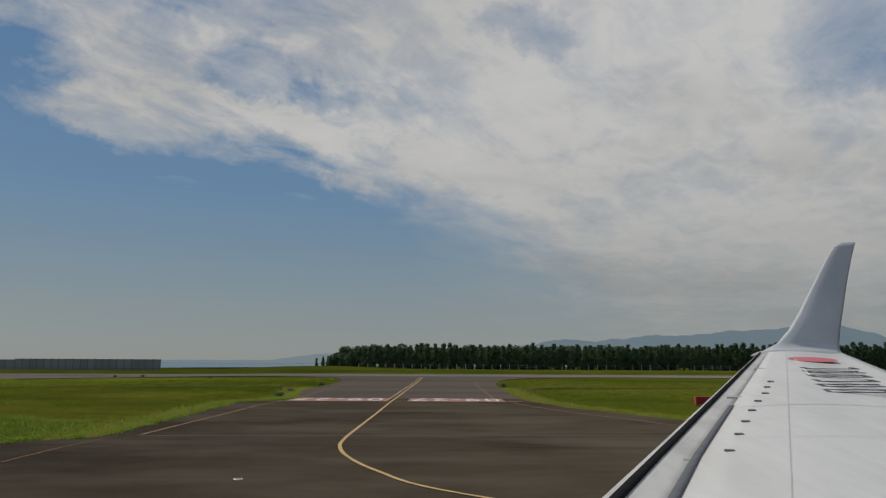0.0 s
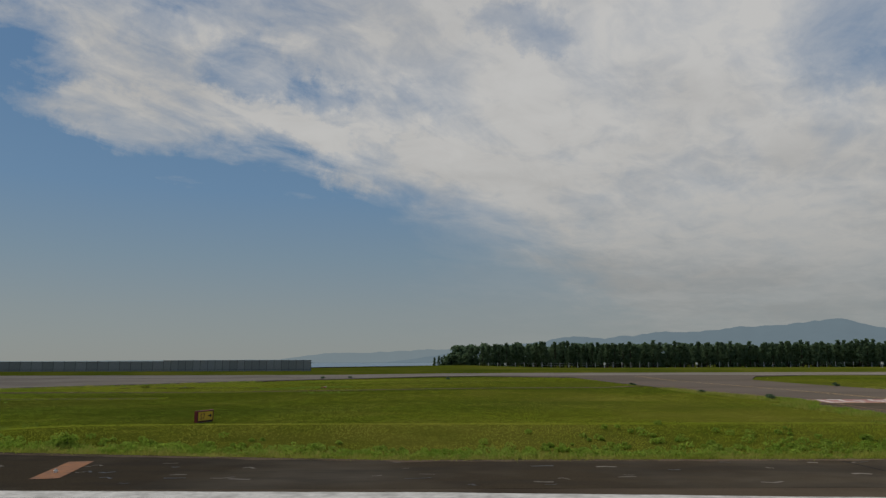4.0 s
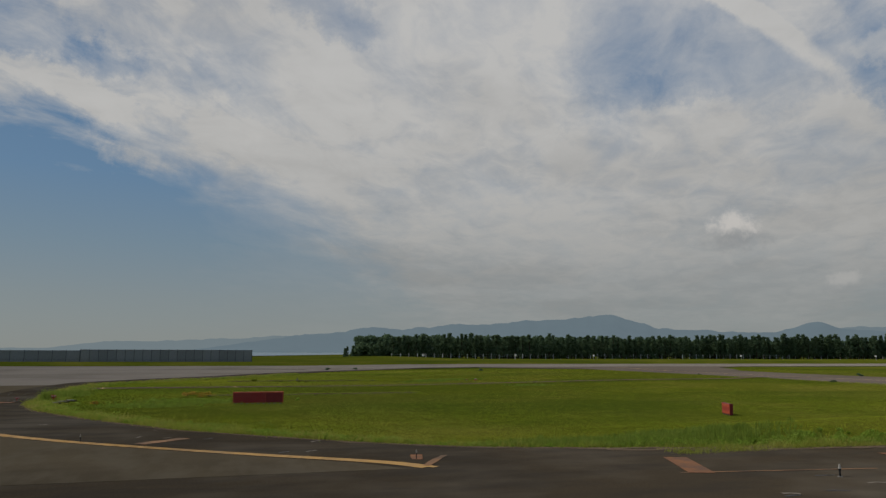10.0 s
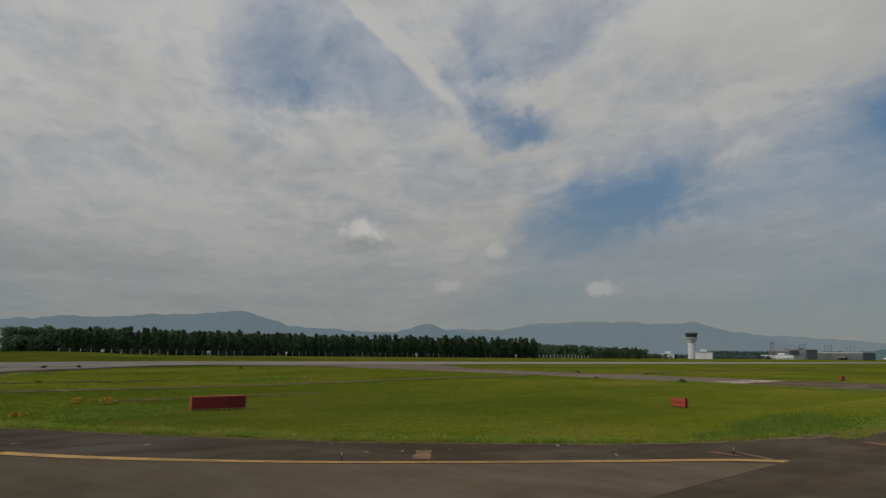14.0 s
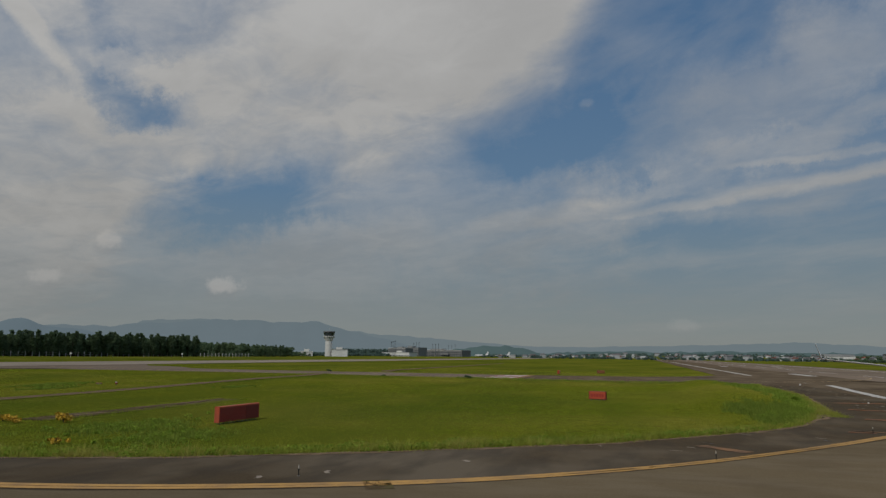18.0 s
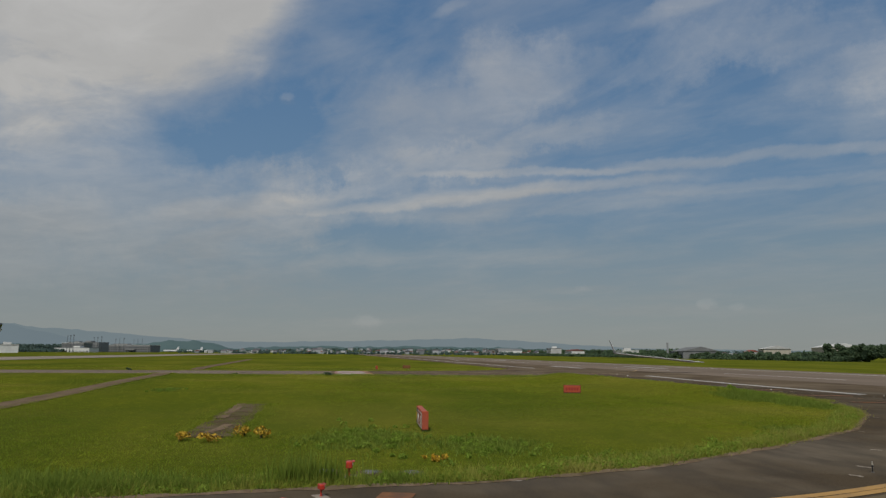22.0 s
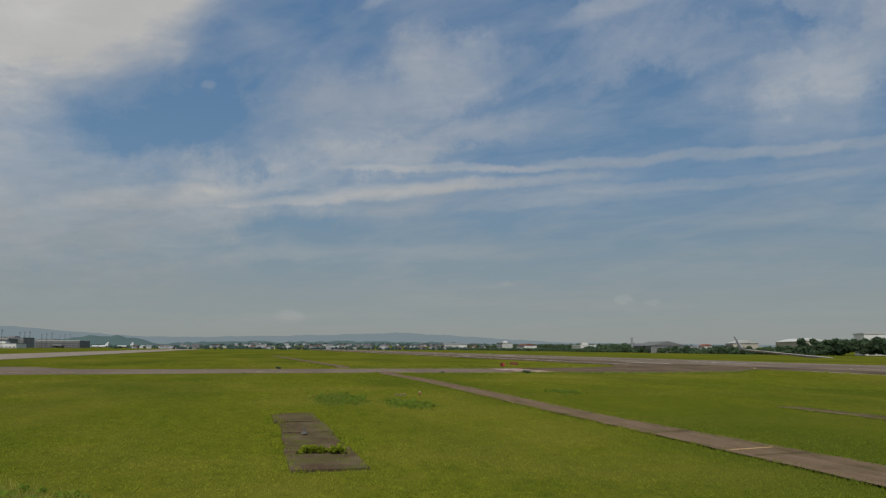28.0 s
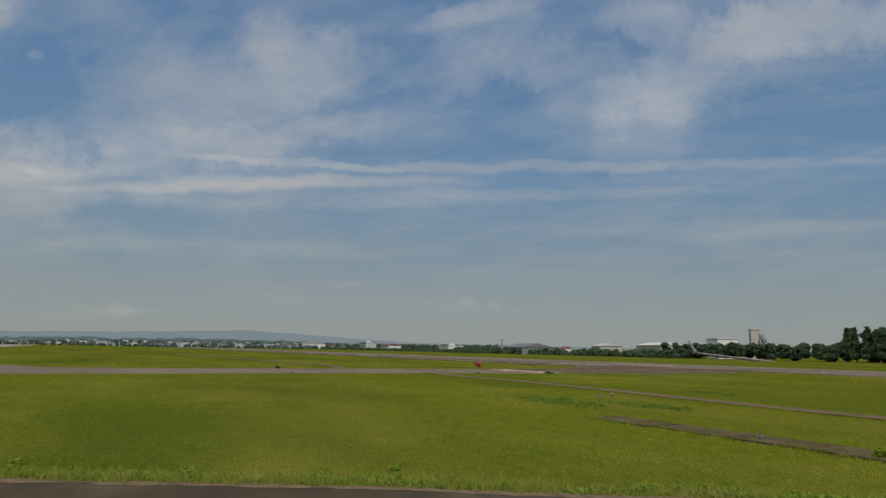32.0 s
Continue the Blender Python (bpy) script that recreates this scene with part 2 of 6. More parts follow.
# small cumulus low over the land
CUMULUS = ((38.5, 9.2, 0.042, 0.9), (49.4, 7.9, 0.024, 0.34), (45.6, 5.0, 0.024, 0.30), (57.6, 5.0, 0.026, 0.42), (86.3, 19.5, 0.014, 0.12), (118.9, 3.6, 0.016, 0.11), (121.3, 3.4, 0.013, 0.08), (110.0, 4.9, 0.016, 0.08), (93.0, 2.3, 0.020, 0.12))
puffn = wnoise(gaze, 34, 7, 0.62)
puff_top = puff_base = None
for az, el, size, white in CUMULUS:
    a, e = radians(az), radians(el)
    cx, cy, cz = math.sin(a) * math.cos(e), math.cos(a) * math.cos(e), math.sin(e)
    for low in (False, True):
        mid = cz - size * 0.30 if low else cz + size * 0.12
        ddx, ddy, ddz = wmath("SUBTRACT", dx, cx), wmath("SUBTRACT", dy, cy), wmath("MULTIPLY", wmath("SUBTRACT", dz, mid), 2.0)
        dist = wmath("SQRT", wmath("ADD", wmath("ADD", wmath("MULTIPLY", ddx, ddx), wmath("MULTIPLY", ddy, ddy)), wmath("MULTIPLY", ddz, ddz)))
        dist = wmath("ADD", dist, wmath("MULTIPLY", wmath("SUBTRACT", puffn, 0.5), -size * 2.6))
        one = wstep(dist, size * 0.25, size * 1.0, white, 0)
        if low:
            puff_base = one if puff_base is None else wmath("MAXIMUM", puff_base, one)
        else:
            puff_top = one if puff_top is None else wmath("MAXIMUM", puff_top, one)
tint = ramp_over(height, 0, 30, [(h, tuple(c / 6 for c in col)) for h, col in ((0, (3.30, 3.62, 3.55)), (4, (2.92, 3.48, 3.75)), (8, (2.32, 3.30, 4.15)), (13, (1.68, 2.98, 4.65)), (20, (1.32, 2.58, 4.45)), (30, (1.10, 2.25, 4.20)))])
clear = wmix(wmath("ADD", 0.92, 0.0), sky.outputs[0], wvmath("SCALE", tint, 6.0))
lit = ramp_over(height, 0, 30, [(h, tuple(c / 8 for c in col)) for h, col in ((0, (4.3, 4.3, 4.15)), (5, (4.7, 4.65, 4.45)), (10, (5.7, 5.6, 5.35)), (16, (6.9, 6.75, 6.45)), (30, (7.0, 6.9, 6.7)))])
shade = wstep(wmath("ADD", big, wmath("MULTIPLY", wmath("SUBTRACT", flock, 0.5), 0.4)), 0.30, 0.68, 6.9, 8.5)
n_ = wn.new("ShaderNodeVectorMath")
n_.operation = "SCALE"
wl.new(lit, n_.inputs[0])
wl.new(shade, n_.inputs[3])
base = wmix(cloud, clear, n_.outputs[0])
# grey undersides, then the lit heads a little higher
puff_low = wmix(wmath("MULTIPLY", puff_base, 0.70), base, (3.5, 3.65, 3.75))
final = wmix(puff_top, puff_low, (7.6, 7.3, 6.9))
bg = wn.new("ShaderNodeBackground")
bg.inputs[1].default_value = 0.075
wl.new(final, bg.inputs[0])
wo = wn.new("ShaderNodeOutputWorld")
wl.new(bg.outputs[0], wo.inputs[0])

sun = new("sun", bpy.data.lights.new("sun", "SUN"))
sun.data.energy, sun.data.angle, sun.data.color = 2.2, radians(1.5), (1.0, 0.95, 0.87)
sun.matrix_world = look(SUN_DIR * 100, (0, 0, 0))


# ---------------------------------------------------------------- materials
def material(name, c1, c2, scale=1.0, rough=0.85, bump=0.3, c3=None, scale3=0.05, amount3=0.5, metal=0.0, island=0.0, obj=0.0, stretch=(1, 1, 1), coat=0.0, spec=0.3, c4=None, scale4=0.02, amount4=0.7, stretch4=None, leafy=False, dusty=0.0):
    """Two colours mixed by fine grain, a third in broad patches, fine relief."""
    m = bpy.data.materials.new(name)
    m.use_nodes = True
    n, l = m.node_tree.nodes, m.node_tree.links
    b = n["Principled BSDF"]
    b.inputs["Roughness"].default_value, b.inputs["Metallic"].default_value = rough, metal
    b.inputs["Coat Weight"].default_value = coat
    b.inputs["Diffuse Roughness"].default_value = dusty
    b.inputs["Specular IOR Level"].default_value = spec
    t = n.new("ShaderNodeTexCoord")
    mp = n.new("ShaderNodeMapping")
    mp.inputs["Scale"].default_value = stretch
    l.new(t.outputs["Object"], mp.inputs[0])

    def noise_at(s, detail=5):
        x = n.new("ShaderNodeTexNoise")
        x.inputs["Scale"].default_value, x.inputs["Detail"].default_value, x.inputs["Roughness"].default_value = s, detail, 0.65
        l.new(mp.outputs[0], x.inputs["Vector"])
        return x.outputs["Fac"]

    def mix(f, a, bb):
        x = n.new("ShaderNodeMix")
        x.data_type = "RGBA"
        l.new(f, x.inputs[0])
        for i, v in ((6, a), (7, bb)):
            if isinstance(v, tuple):
                x.inputs[i].default_value = (*v, 1)
            else:
                l.new(v, x.inputs[i])
        return x.outputs[2]

    def ramp(f, lo, hi, to=1.0):
        x = n.new("ShaderNodeMapRange")
        x.inputs[1].default_value, x.inputs[2].default_value, x.inputs[4].default_value = lo, hi, to
        l.new(f, x.inputs[0])
        return x.outputs[0]

    grain = noise_at(scale)
    col = mix(ramp(grain, 0.32, 0.68), c1, c2)
    if c3:
        col = mix(ramp(noise_at(scale3, 4), 0.45, 0.65, amount3), col, c3)
    if c4:
        vec4 = mp.outputs[0]
        if stretch4:
            m4 = n.new("ShaderNodeMapping")
            m4.inputs["Scale"].default_value = stretch4
            l.new(t.outputs["Object"], m4.inputs[0])
            vec4 = m4.outputs[0]
        x4 = n.new("ShaderNodeTexNoise")
        x4.inputs["Scale"].default_value, x4.inputs["Detail"].default_value, x4.inputs["Roughness"].default_value = scale4, 5, 0.6
        l.new(vec4, x4.inputs["Vector"])
        col = mix(ramp(x4.outputs["Fac"], 0.44, 0.62, amount4), col, c4)
    if island or obj:
        src = n.new("ShaderNodeNewGeometry").outputs["Random Per Island"] if island else n.new("ShaderNodeObjectInfo").outputs["Random"]
        hs = n.new("ShaderNodeHueSaturation")
        k = island or obj
        x = n.new("ShaderNodeMapRange")
        x.inputs[3].default_value, x.inputs[4].default_value = 1 - k, 1 + k
        l.new(src, x.inputs[0])
        l.new(x.outputs[0], hs.inputs["Value"])
        l.new(col, hs.inputs["Color"])
        col = hs.outputs[0]
    l.new(col, b.inputs["Base Color"])
    if leafy:
        thin, thru, both = n.new("ShaderNodeBsdfDiffuse"), n.new("ShaderNodeBsdfTranslucent"), n.new("ShaderNodeAddShader")
        l.new(col, thin.inputs[0])
        l.new(col, thru.inputs[0])
        l.new(thin.outputs[0], both.inputs[0])
        l.new(thru.outputs[0], both.inputs[1])
        n.remove(b)
        l.new(both.outputs[0], n["Material Output"].inputs[0])
        return m
    if bump:
        bp = n.new("ShaderNodeBump")
        bp.inputs["Strength"].default_value, bp.inputs["Distance"].default_value = bump, 0.02
        l.new(grain, bp.inputs["Height"])
        l.new(bp.outputs[0], b.inputs["Normal"])
    return m


def distant(name, color, shade, haze_glow):
    """Backdrop of far hills; the summer haze is painted in as blue-grey emission."""
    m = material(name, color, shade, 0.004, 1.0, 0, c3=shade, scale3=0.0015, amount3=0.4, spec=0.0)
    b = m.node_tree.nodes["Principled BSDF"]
    b.inputs["Emission Color"].default_value, b.inputs["Emission Strength"].default_value = (*haze_glow, 1), 1.0
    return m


M_grass = material("grass_ground", (0.069, 0.086, 0.009), (0.125, 0.132, 0.013), 1.6, 0.95, 0.7, c3=(0.146, 0.136, 0.022), scale3=0.055, amount3=0.8, spec=0.0, c4=(0.046, 0.069, 0.009), scale4=0.035, amount4=0.65, stretch4=(0.5, 1.3, 1), dusty=1.0)
M_blade = material("grass_blades", (0.108, 0.139, 0.012), (0.186, 0.202, 0.020), 1.6, 0.9, 0, c3=(0.216, 0.202, 0.034), scale3=0.055, amount3=0.8, island=0.15, spec=0.03, c4=(0.074, 0.111, 0.013), scale4=0.035, amount4=0.65, stretch4=(0.5, 1.3, 1), leafy=True)
M_rim = material("rim_grass", (0.130, 0.150, 0.022), (0.190, 0.196, 0.038), 0.6, 0.85, 0, c3=(0.215, 0.190, 0.055), scale3=0.4, amount3=0.7, island=0.22, spec=0.05, leafy=True)
M_weed = material("weed_leaves", (0.084, 0.120, 0.018), (0.128, 0.158, 0.028), 1.5, 0.8, 0, island=0.2, spec=0.08, leafy=True)
M_asphalt = material("old_asphalt", (0.053, 0.040, 0.026), (0.088, 0.069, 0.047), 30, 0.85, 0.4, c3=(0.133, 0.112, 0.085), scale3=0.09, amount3=0.75, spec=0.0, c4=(0.044, 0.039, 0.033), scale4=0.35, amount4=0.5, stretch4=(0.6, 1.6, 1), dusty=1.0)
M_runway = material("runway_asphalt", (0.083, 0.063, 0.043), (0.123, 0.095, 0.067), 22, 0.85, 0.4, c3=(0.061, 0.047, 0.034), scale3=0.10, amount3=0.8, spec=0.0, c4=(0.164, 0.132, 0.093), scale4=0.16, amount4=0.6, stretch4=(0.6, 1.2, 1), dusty=1.0)
# asphalt's brightness at low view angles, put into a paler base colour
M_paleasphalt = material("pale_asphalt", (0.150, 0.120, 0.095), (0.192, 0.156, 0.125), 20, 0.85, 0.3, c3=(0.120, 0.096, 0.076), scale3=0.05, amount3=0.7, stretch=(0.3, 1, 1), spec=0.0, dusty=1.0)
M_lane = material("worn_lane_asphalt", (0.105, 0.082, 0.052), (0.142, 0.113, 0.073), 26, 0.85, 0.3, c3=(0.081, 0.064, 0.043), scale3=0.12, amount3=0.7, spec=0.0, c4=(0.154, 0.127, 0.090), scale4=0.5, amount4=0.45, stretch4=(1.4, 0.5, 1), dusty=1.0)
M_concrete = material("pale_pavement", (0.226, 0.193, 0.160), (0.292, 0.253, 0.209), 8, 0.75, 0.2, c3=(0.176, 0.149, 0.121), scale3=0.05, amount3=0.7, spec=0.0, dusty=1.0)
M_track = material("worn_track", (0.117, 0.081, 0.053), (0.172, 0.124, 0.085), 6, 0.95, 0.6, c3=(0.076, 0.064, 0.032), scale3=0.6, amount3=0.8, spec=0.0, c4=(0.193, 0.143, 0.099), scale4=0.8, amount4=0.6, stretch4=(0.25, 3, 1), dusty=1.0)
M_pad = material("pad_concrete", (0.060, 0.042, 0.026), (0.101, 0.074, 0.049), 5, 0.95, 0.5, c3=(0.174, 0.136, 0.094), scale3=0.5, amount3=0.55, spec=0.0, c4=(0.084, 0.098, 0.024), scale4=0.9, amount4=0.6, dusty=1.0)
M_yellow = material("yellow_paint", (0.50, 0.29, 0.085), (0.42, 0.24, 0.075), 4, 0.8, 0.2, c3=(0.24, 0.155, 0.08), scale3=0.8, amount3=0.65)
M_paleyellow = material("pale_yellow_paint", (0.60, 0.40, 0.17), (0.50, 0.33, 0.14), 4, 0.85, 0.2, c3=(0.30, 0.20, 0.10), scale3=0.7, amount3=0.5)
M_edgepaint = material("rusty_line_paint", (0.27, 0.14, 0.06), (0.19, 0.10, 0.05), 5, 0.9, 0.2, c3=(0.075, 0.055, 0.04), scale3=0.6, amount3=0.75)
M_rust = material("faded_orange_paint", (0.26, 0.105, 0.035), (0.17, 0.075, 0.035), 5, 0.85, 0.3, c3=(0.085, 0.055, 0.04), scale3=1.2, amount3=0.7)
M_white = material("white_paint", (0.62, 0.60, 0.56), (0.42, 0.40, 0.37), 5, 0.8, 0.2, c3=(0.2, 0.19, 0.17), scale3=1.3, amount3=0.55)
M_redpaint = material("red_ground_paint", (0.40, 0.205, 0.175), (0.33, 0.165, 0.14), 4, 0.85, 0.2, c3=(0.18, 0.10, 0.085), scale3=1.0, amount3=0.5)
M_figurewhite = material("white_figure_paint", (0.72, 0.68, 0.63), (0.60, 0.56, 0.52), 5, 0.8, 0.2, c3=(0.42, 0.36, 0.32), scale3=1.0, amount3=0.4)
M_signred = material("sign_red", (0.30, 0.028, 0.028), (0.25, 0.025, 0.026), 3, 0.45, 0.05, c3=(0.28, 0.05, 0.04), scale3=1.5, amount3=0.5)
M_signdark = material("sign_dark_red", (0.22, 0.022, 0.024), (0.18, 0.02, 0.022), 3, 0.45, 0.05)
M_orange = material("orange_sheet", (0.48, 0.085, 0.035), (0.40, 0.075, 0.035), 3, 0.5, 0.05, c3=(0.32, 0.09, 0.055), scale3=1.5, amount3=0.5)
M_signyellow = material("sign_yellow", (0.62, 0.40, 0.035), (0.56, 0.35, 0.03), 3, 0.5, 0.05)
M_black = material("black_enamel", (0.012, 0.012, 0.012), (0.02, 0.02, 0.02), 5, 0.5, 0.05)
M_signwhite = material("sign_white", (0.75, 0.73, 0.68), (0.68, 0.66, 0.62), 4, 0.5, 0.05)
M_wing = material("wing_skin", (0.655, 0.645, 0.62), (0.60, 0.59, 0.57), 3, 0.38, 0.03, c3=(0.52, 0.505, 0.48), scale3=0.9, amount3=0.45, stretch=(3, 0.5, 1), spec=0.5)
M_winglet = material("winglet_paint", (0.55, 0.56, 0.58), (0.50, 0.51, 0.53), 2, 0.3, 0.02, c3=(0.45, 0.46, 0.48), scale3=0.7, amount3=0.4, spec=0.5)
M_bare = material("bare_metal", (0.56, 0.55, 0.53), (0.48, 0.47, 0.455), 6, 0.5, 0.05, c3=(0.36, 0.345, 0.32), scale3=2.0, amount3=0.6, metal=0.1, stretch=(1, 0.2, 1))
M_seal = material("dark_seal", (0.012, 0.012, 0.013), (0.020, 0.020, 0.021), 8, 0.95, 0.1, spec=0.04)
M_greyseal = material("grey_seal", (0.115, 0.122, 0.135), (0.14, 0.147, 0.155), 8, 0.85, 0.1, spec=0.1)
M_skinline = material("skin_joint", (0.42, 0.42, 0.41), (0.38, 0.38, 0.37), 8, 0.7, 0, spec=0.2)
M_regdark = material("registration_paint", (0.060, 0.062, 0.068), (0.075, 0.077, 0.082), 8, 0.6, 0, spec=0.2)
M_lamp = material("lamp_metal", (0.16, 0.15, 0.13), (0.10, 0.095, 0.085), 12, 0.5, 0.1)
M_lens = material("pale_lens", (0.42, 0.39, 0.33), (0.34, 0.31, 0.26), 8, 0.35, 0, spec=0.3)
M_lampred = material("red_enamel", (0.55, 0.045, 0.025), (0.42, 0.04, 0.025), 8, 0.4, 0.05, c3=(0.3, 0.06, 0.04), scale3=4, amount3=0.5)
M_flower = material("yellow_flowers", (0.55, 0.36, 0.03), (0.44, 0.26, 0.025), 6, 0.7, 0, island=0.3)
M_fence = material("fence_panel", (0.185, 0.20, 0.205), (0.23, 0.245, 0.25), 2, 0.8, 0.1, obj=0.12)
M_post = material("galvanised_post", (0.075, 0.083, 0.088), (0.10, 0.11, 0.115), 3, 0.7, 0.1)
M_palepost = material("pale_post", (0.62, 0.61, 0.58), (0.50, 0.49, 0.46), 3, 0.8, 0.1)
M_bark = material("pine_bark", (0.085, 0.06, 0.042), (0.05, 0.036, 0.028), 3, 0.95, 0.4)
M_needle = material("pine_needles", (0.046, 0.072, 0.040), (0.078, 0.108, 0.056), 0.35, 0.9, 0, c3=(0.060, 0.090, 0.056), scale3=0.06, amount3=0.6, island=0.2, spec=0.05, leafy=True)
M_weedleaf = material("broad_weed_leaves", (0.088, 0.138, 0.016), (0.150, 0.198, 0.030), 1.2, 0.85, 0, c3=(0.150, 0.186, 0.036), scale3=0.5, amount3=0.6, island=0.22, leafy=True)
# bluish leaf colour with the distance haze mixed into it
M_farleaf = material("far_haze_tinted_leaves", (0.050, 0.078, 0.066), (0.080, 0.112, 0.095), 0.05, 0.95, 0, c3=(0.066, 0.096, 0.084), scale3=0.01, amount3=0.6, island=0.25, spec=0.0, leafy=True)
M_water = material("sea_water", (0.10, 0.16, 0.20), (0.13, 0.19, 0.23), 0.02, 0.35, 0.2, spec=0.4)
# hill colours and emission carry the haze; paler means more of it
M_hill = distant("haze_tinted_hills", (0.036, 0.052, 0.058), (0.026, 0.040, 0.046), (0.115, 0.148, 0.170))
M_hillfar = distant("far_haze_tinted_hills", (0.03, 0.04, 0.045), (0.025, 0.035, 0.04), (0.150, 0.184, 0.198))
M_hillmid = distant("more_haze_tinted_hills", (0.033, 0.046, 0.052), (0.025, 0.037, 0.042), (0.135, 0.168, 0.186))
M_hillwood = distant("haze_tinted_wooded_rise", (0.050, 0.080, 0.075), (0.035, 0.060, 0.060), (0.050, 0.070, 0.072))
# far walls greyed towards the haze, which is part of this colour
M_townhaze = material("far_haze_tinted_wall", (0.405, 0.419, 0.419), (0.297, 0.311, 0.324), 0.3, 0.9, 0, obj=0.45)
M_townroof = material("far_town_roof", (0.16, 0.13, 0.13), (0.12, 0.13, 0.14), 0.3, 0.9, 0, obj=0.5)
M_wallw = material("pale_render", (0.675, 0.675, 0.634), (0.567, 0.567, 0.540), 0.5, 0.85, 0.1, c3=(0.486, 0.486, 0.459), scale3=0.12, amount3=0.5, obj=0.25)
M_wallg = material("grey_cladding", (0.25, 0.255, 0.25), (0.20, 0.205, 0.20), 0.4, 0.8, 0.1, obj=0.25)
M_wallb = material("cream_render", (0.46, 0.42, 0.34), (0.38, 0.345, 0.28), 0.4, 0.85, 0.1, obj=0.2)
M_roofr = material("red_tile_roof", (0.24, 0.085, 0.06), (0.17, 0.065, 0.05), 1.5, 0.8, 0.3, obj=0.2)
M_roofg = material("grey_tile_roof", (0.13, 0.135, 0.14), (0.09, 0.095, 0.10), 1.5, 0.7, 0.3, obj=0.3)
M_glass = material("dark_window", (0.035, 0.045, 0.05), (0.05, 0.06, 0.065), 0.5, 0.15, 0, spec=0.6)
M_jet = material("aircraft_white", (0.72, 0.72, 0.71), (0.66, 0.66, 0.66), 0.5, 0.35, 0)


# ---------------------------------------------------------------- mesh helpers
def mesh_of(bm, name):
    me = bpy.data.meshes.new(name)
    bm.normal_update()
    bm.to_mesh(me)
    bm.free()
    return me


def part(name, bm, mat, parent=None, label=""):
    me = bm if isinstance(bm, bpy.types.Mesh) else mesh_of(bm, name)
    if not me.materials:
        me.materials.append(mat)
    ob = new(name, me)
    ob.parent = parent
    if label:
        ob["label"] = label
    return ob


def thing(name, label, category, group="", at=(0, 0, 0), turn=0.0, kind=""):
    ob = new(name)
    ob.matrix_basis = pose(*at, 0, 0, turn)
    ob.empty_display_size = 0.2
    return tagged(ob, label, category, group, kind)


def box(x0, x1, y0, y1, z0, z1, bevel=0.0, bm=None):
    bm = bm or bmesh.new()
    r = bmesh.ops.create_cube(bm, size=1, matrix=Matrix.Translation(((x0 + x1) / 2, (y0 + y1) / 2, (z0 + z1) / 2)) @ Matrix.Diagonal((x1 - x0, y1 - y0, z1 - z0, 1)))
    if bevel:
        edges = list({e for v in r["verts"] for e in v.link_edges})
        bmesh.ops.bevel(bm, geom=edges, offset=bevel, segments=1, affect="EDGES")
    return bm


def cone(r0, r1, z0, z1, seg=10, at=(0, 0), bm=None, m=None):
    bm = bm or bmesh.new()
    mm = Matrix.Translation((at[0], at[1], (z0 + z1) / 2))
    bmesh.ops.create_cone(bm, cap_ends=True, segments=seg, radius1=r0, radius2=r1, depth=z1 - z0, matrix=(m or Matrix()) @ mm)
    return bm


def from_arrays(name, verts, faces, smooth=False):
    me = bpy.data.meshes.new(name)
    me.from_pydata([tuple(v) for v in verts], [], [tuple(f) for f in faces])
    if smooth:
        me.polygons.foreach_set("use_smooth", [True] * len(me.polygons))
    me.update()
    return me


def rise(x, y):
    """Gentle lift of the ground away from the runway's end."""
    d = np.minimum(np.asarray(y, float) - 4, np.asarray(x, float) + 116)
    s = np.clip((d - 40) / 45, 0, 1)
    base = 0.4 * s * s * (3 - 2 * s)
    x, y = np.asarray(x, float), np.asarray(y, float)
    lower = 1 / (1 + np.exp(-(x + 18.6) * 3.0)) / (1 + np.exp((x - 11.0) * 2.0)) / (1 + np.exp(-(y - 60) / 2.0)) / (1 + np.exp((y - 138) / 4.0))
    base = base * (1 - 0.72 * lower)
    # raised strip behind the parallel taxiway, down again at the shore
    k = np.clip((y - 195) / 9, 0, 1)
    base = base + 0.85 * k * k * (3 - 2 * k) / (1 + np.exp(np.clip((x - 330) / 25, -30, 30))) / (1 + np.exp(np.clip((y - 314) / 3, -30, 30)))
    # grassy bank along the runway shoulder and along the crossing taxiway, hollow round the sign
    base = base + 0.70 * np.exp(-((y - 34.8) / 3.3) ** 2) / (1 + np.exp(-(x + 64) / 2.0)) / (1 + np.exp((x + 19.5) / 1.0))
    base = base + 0.15 * np.exp(-((x + 20.5) / 2.4) ** 2) / (1 + np.exp(-(y - 66) / 2.0)) / (1 + np.exp((y - 138) / 3.0))
    return base - 0.10 * np.exp(-((x + 83.3) / 7) ** 2 - ((y - 62) / 5) ** 2) - 0.06 * np.exp(-((x + 56.5) / 5) ** 2 - ((y - 46.5) / 4) ** 2)


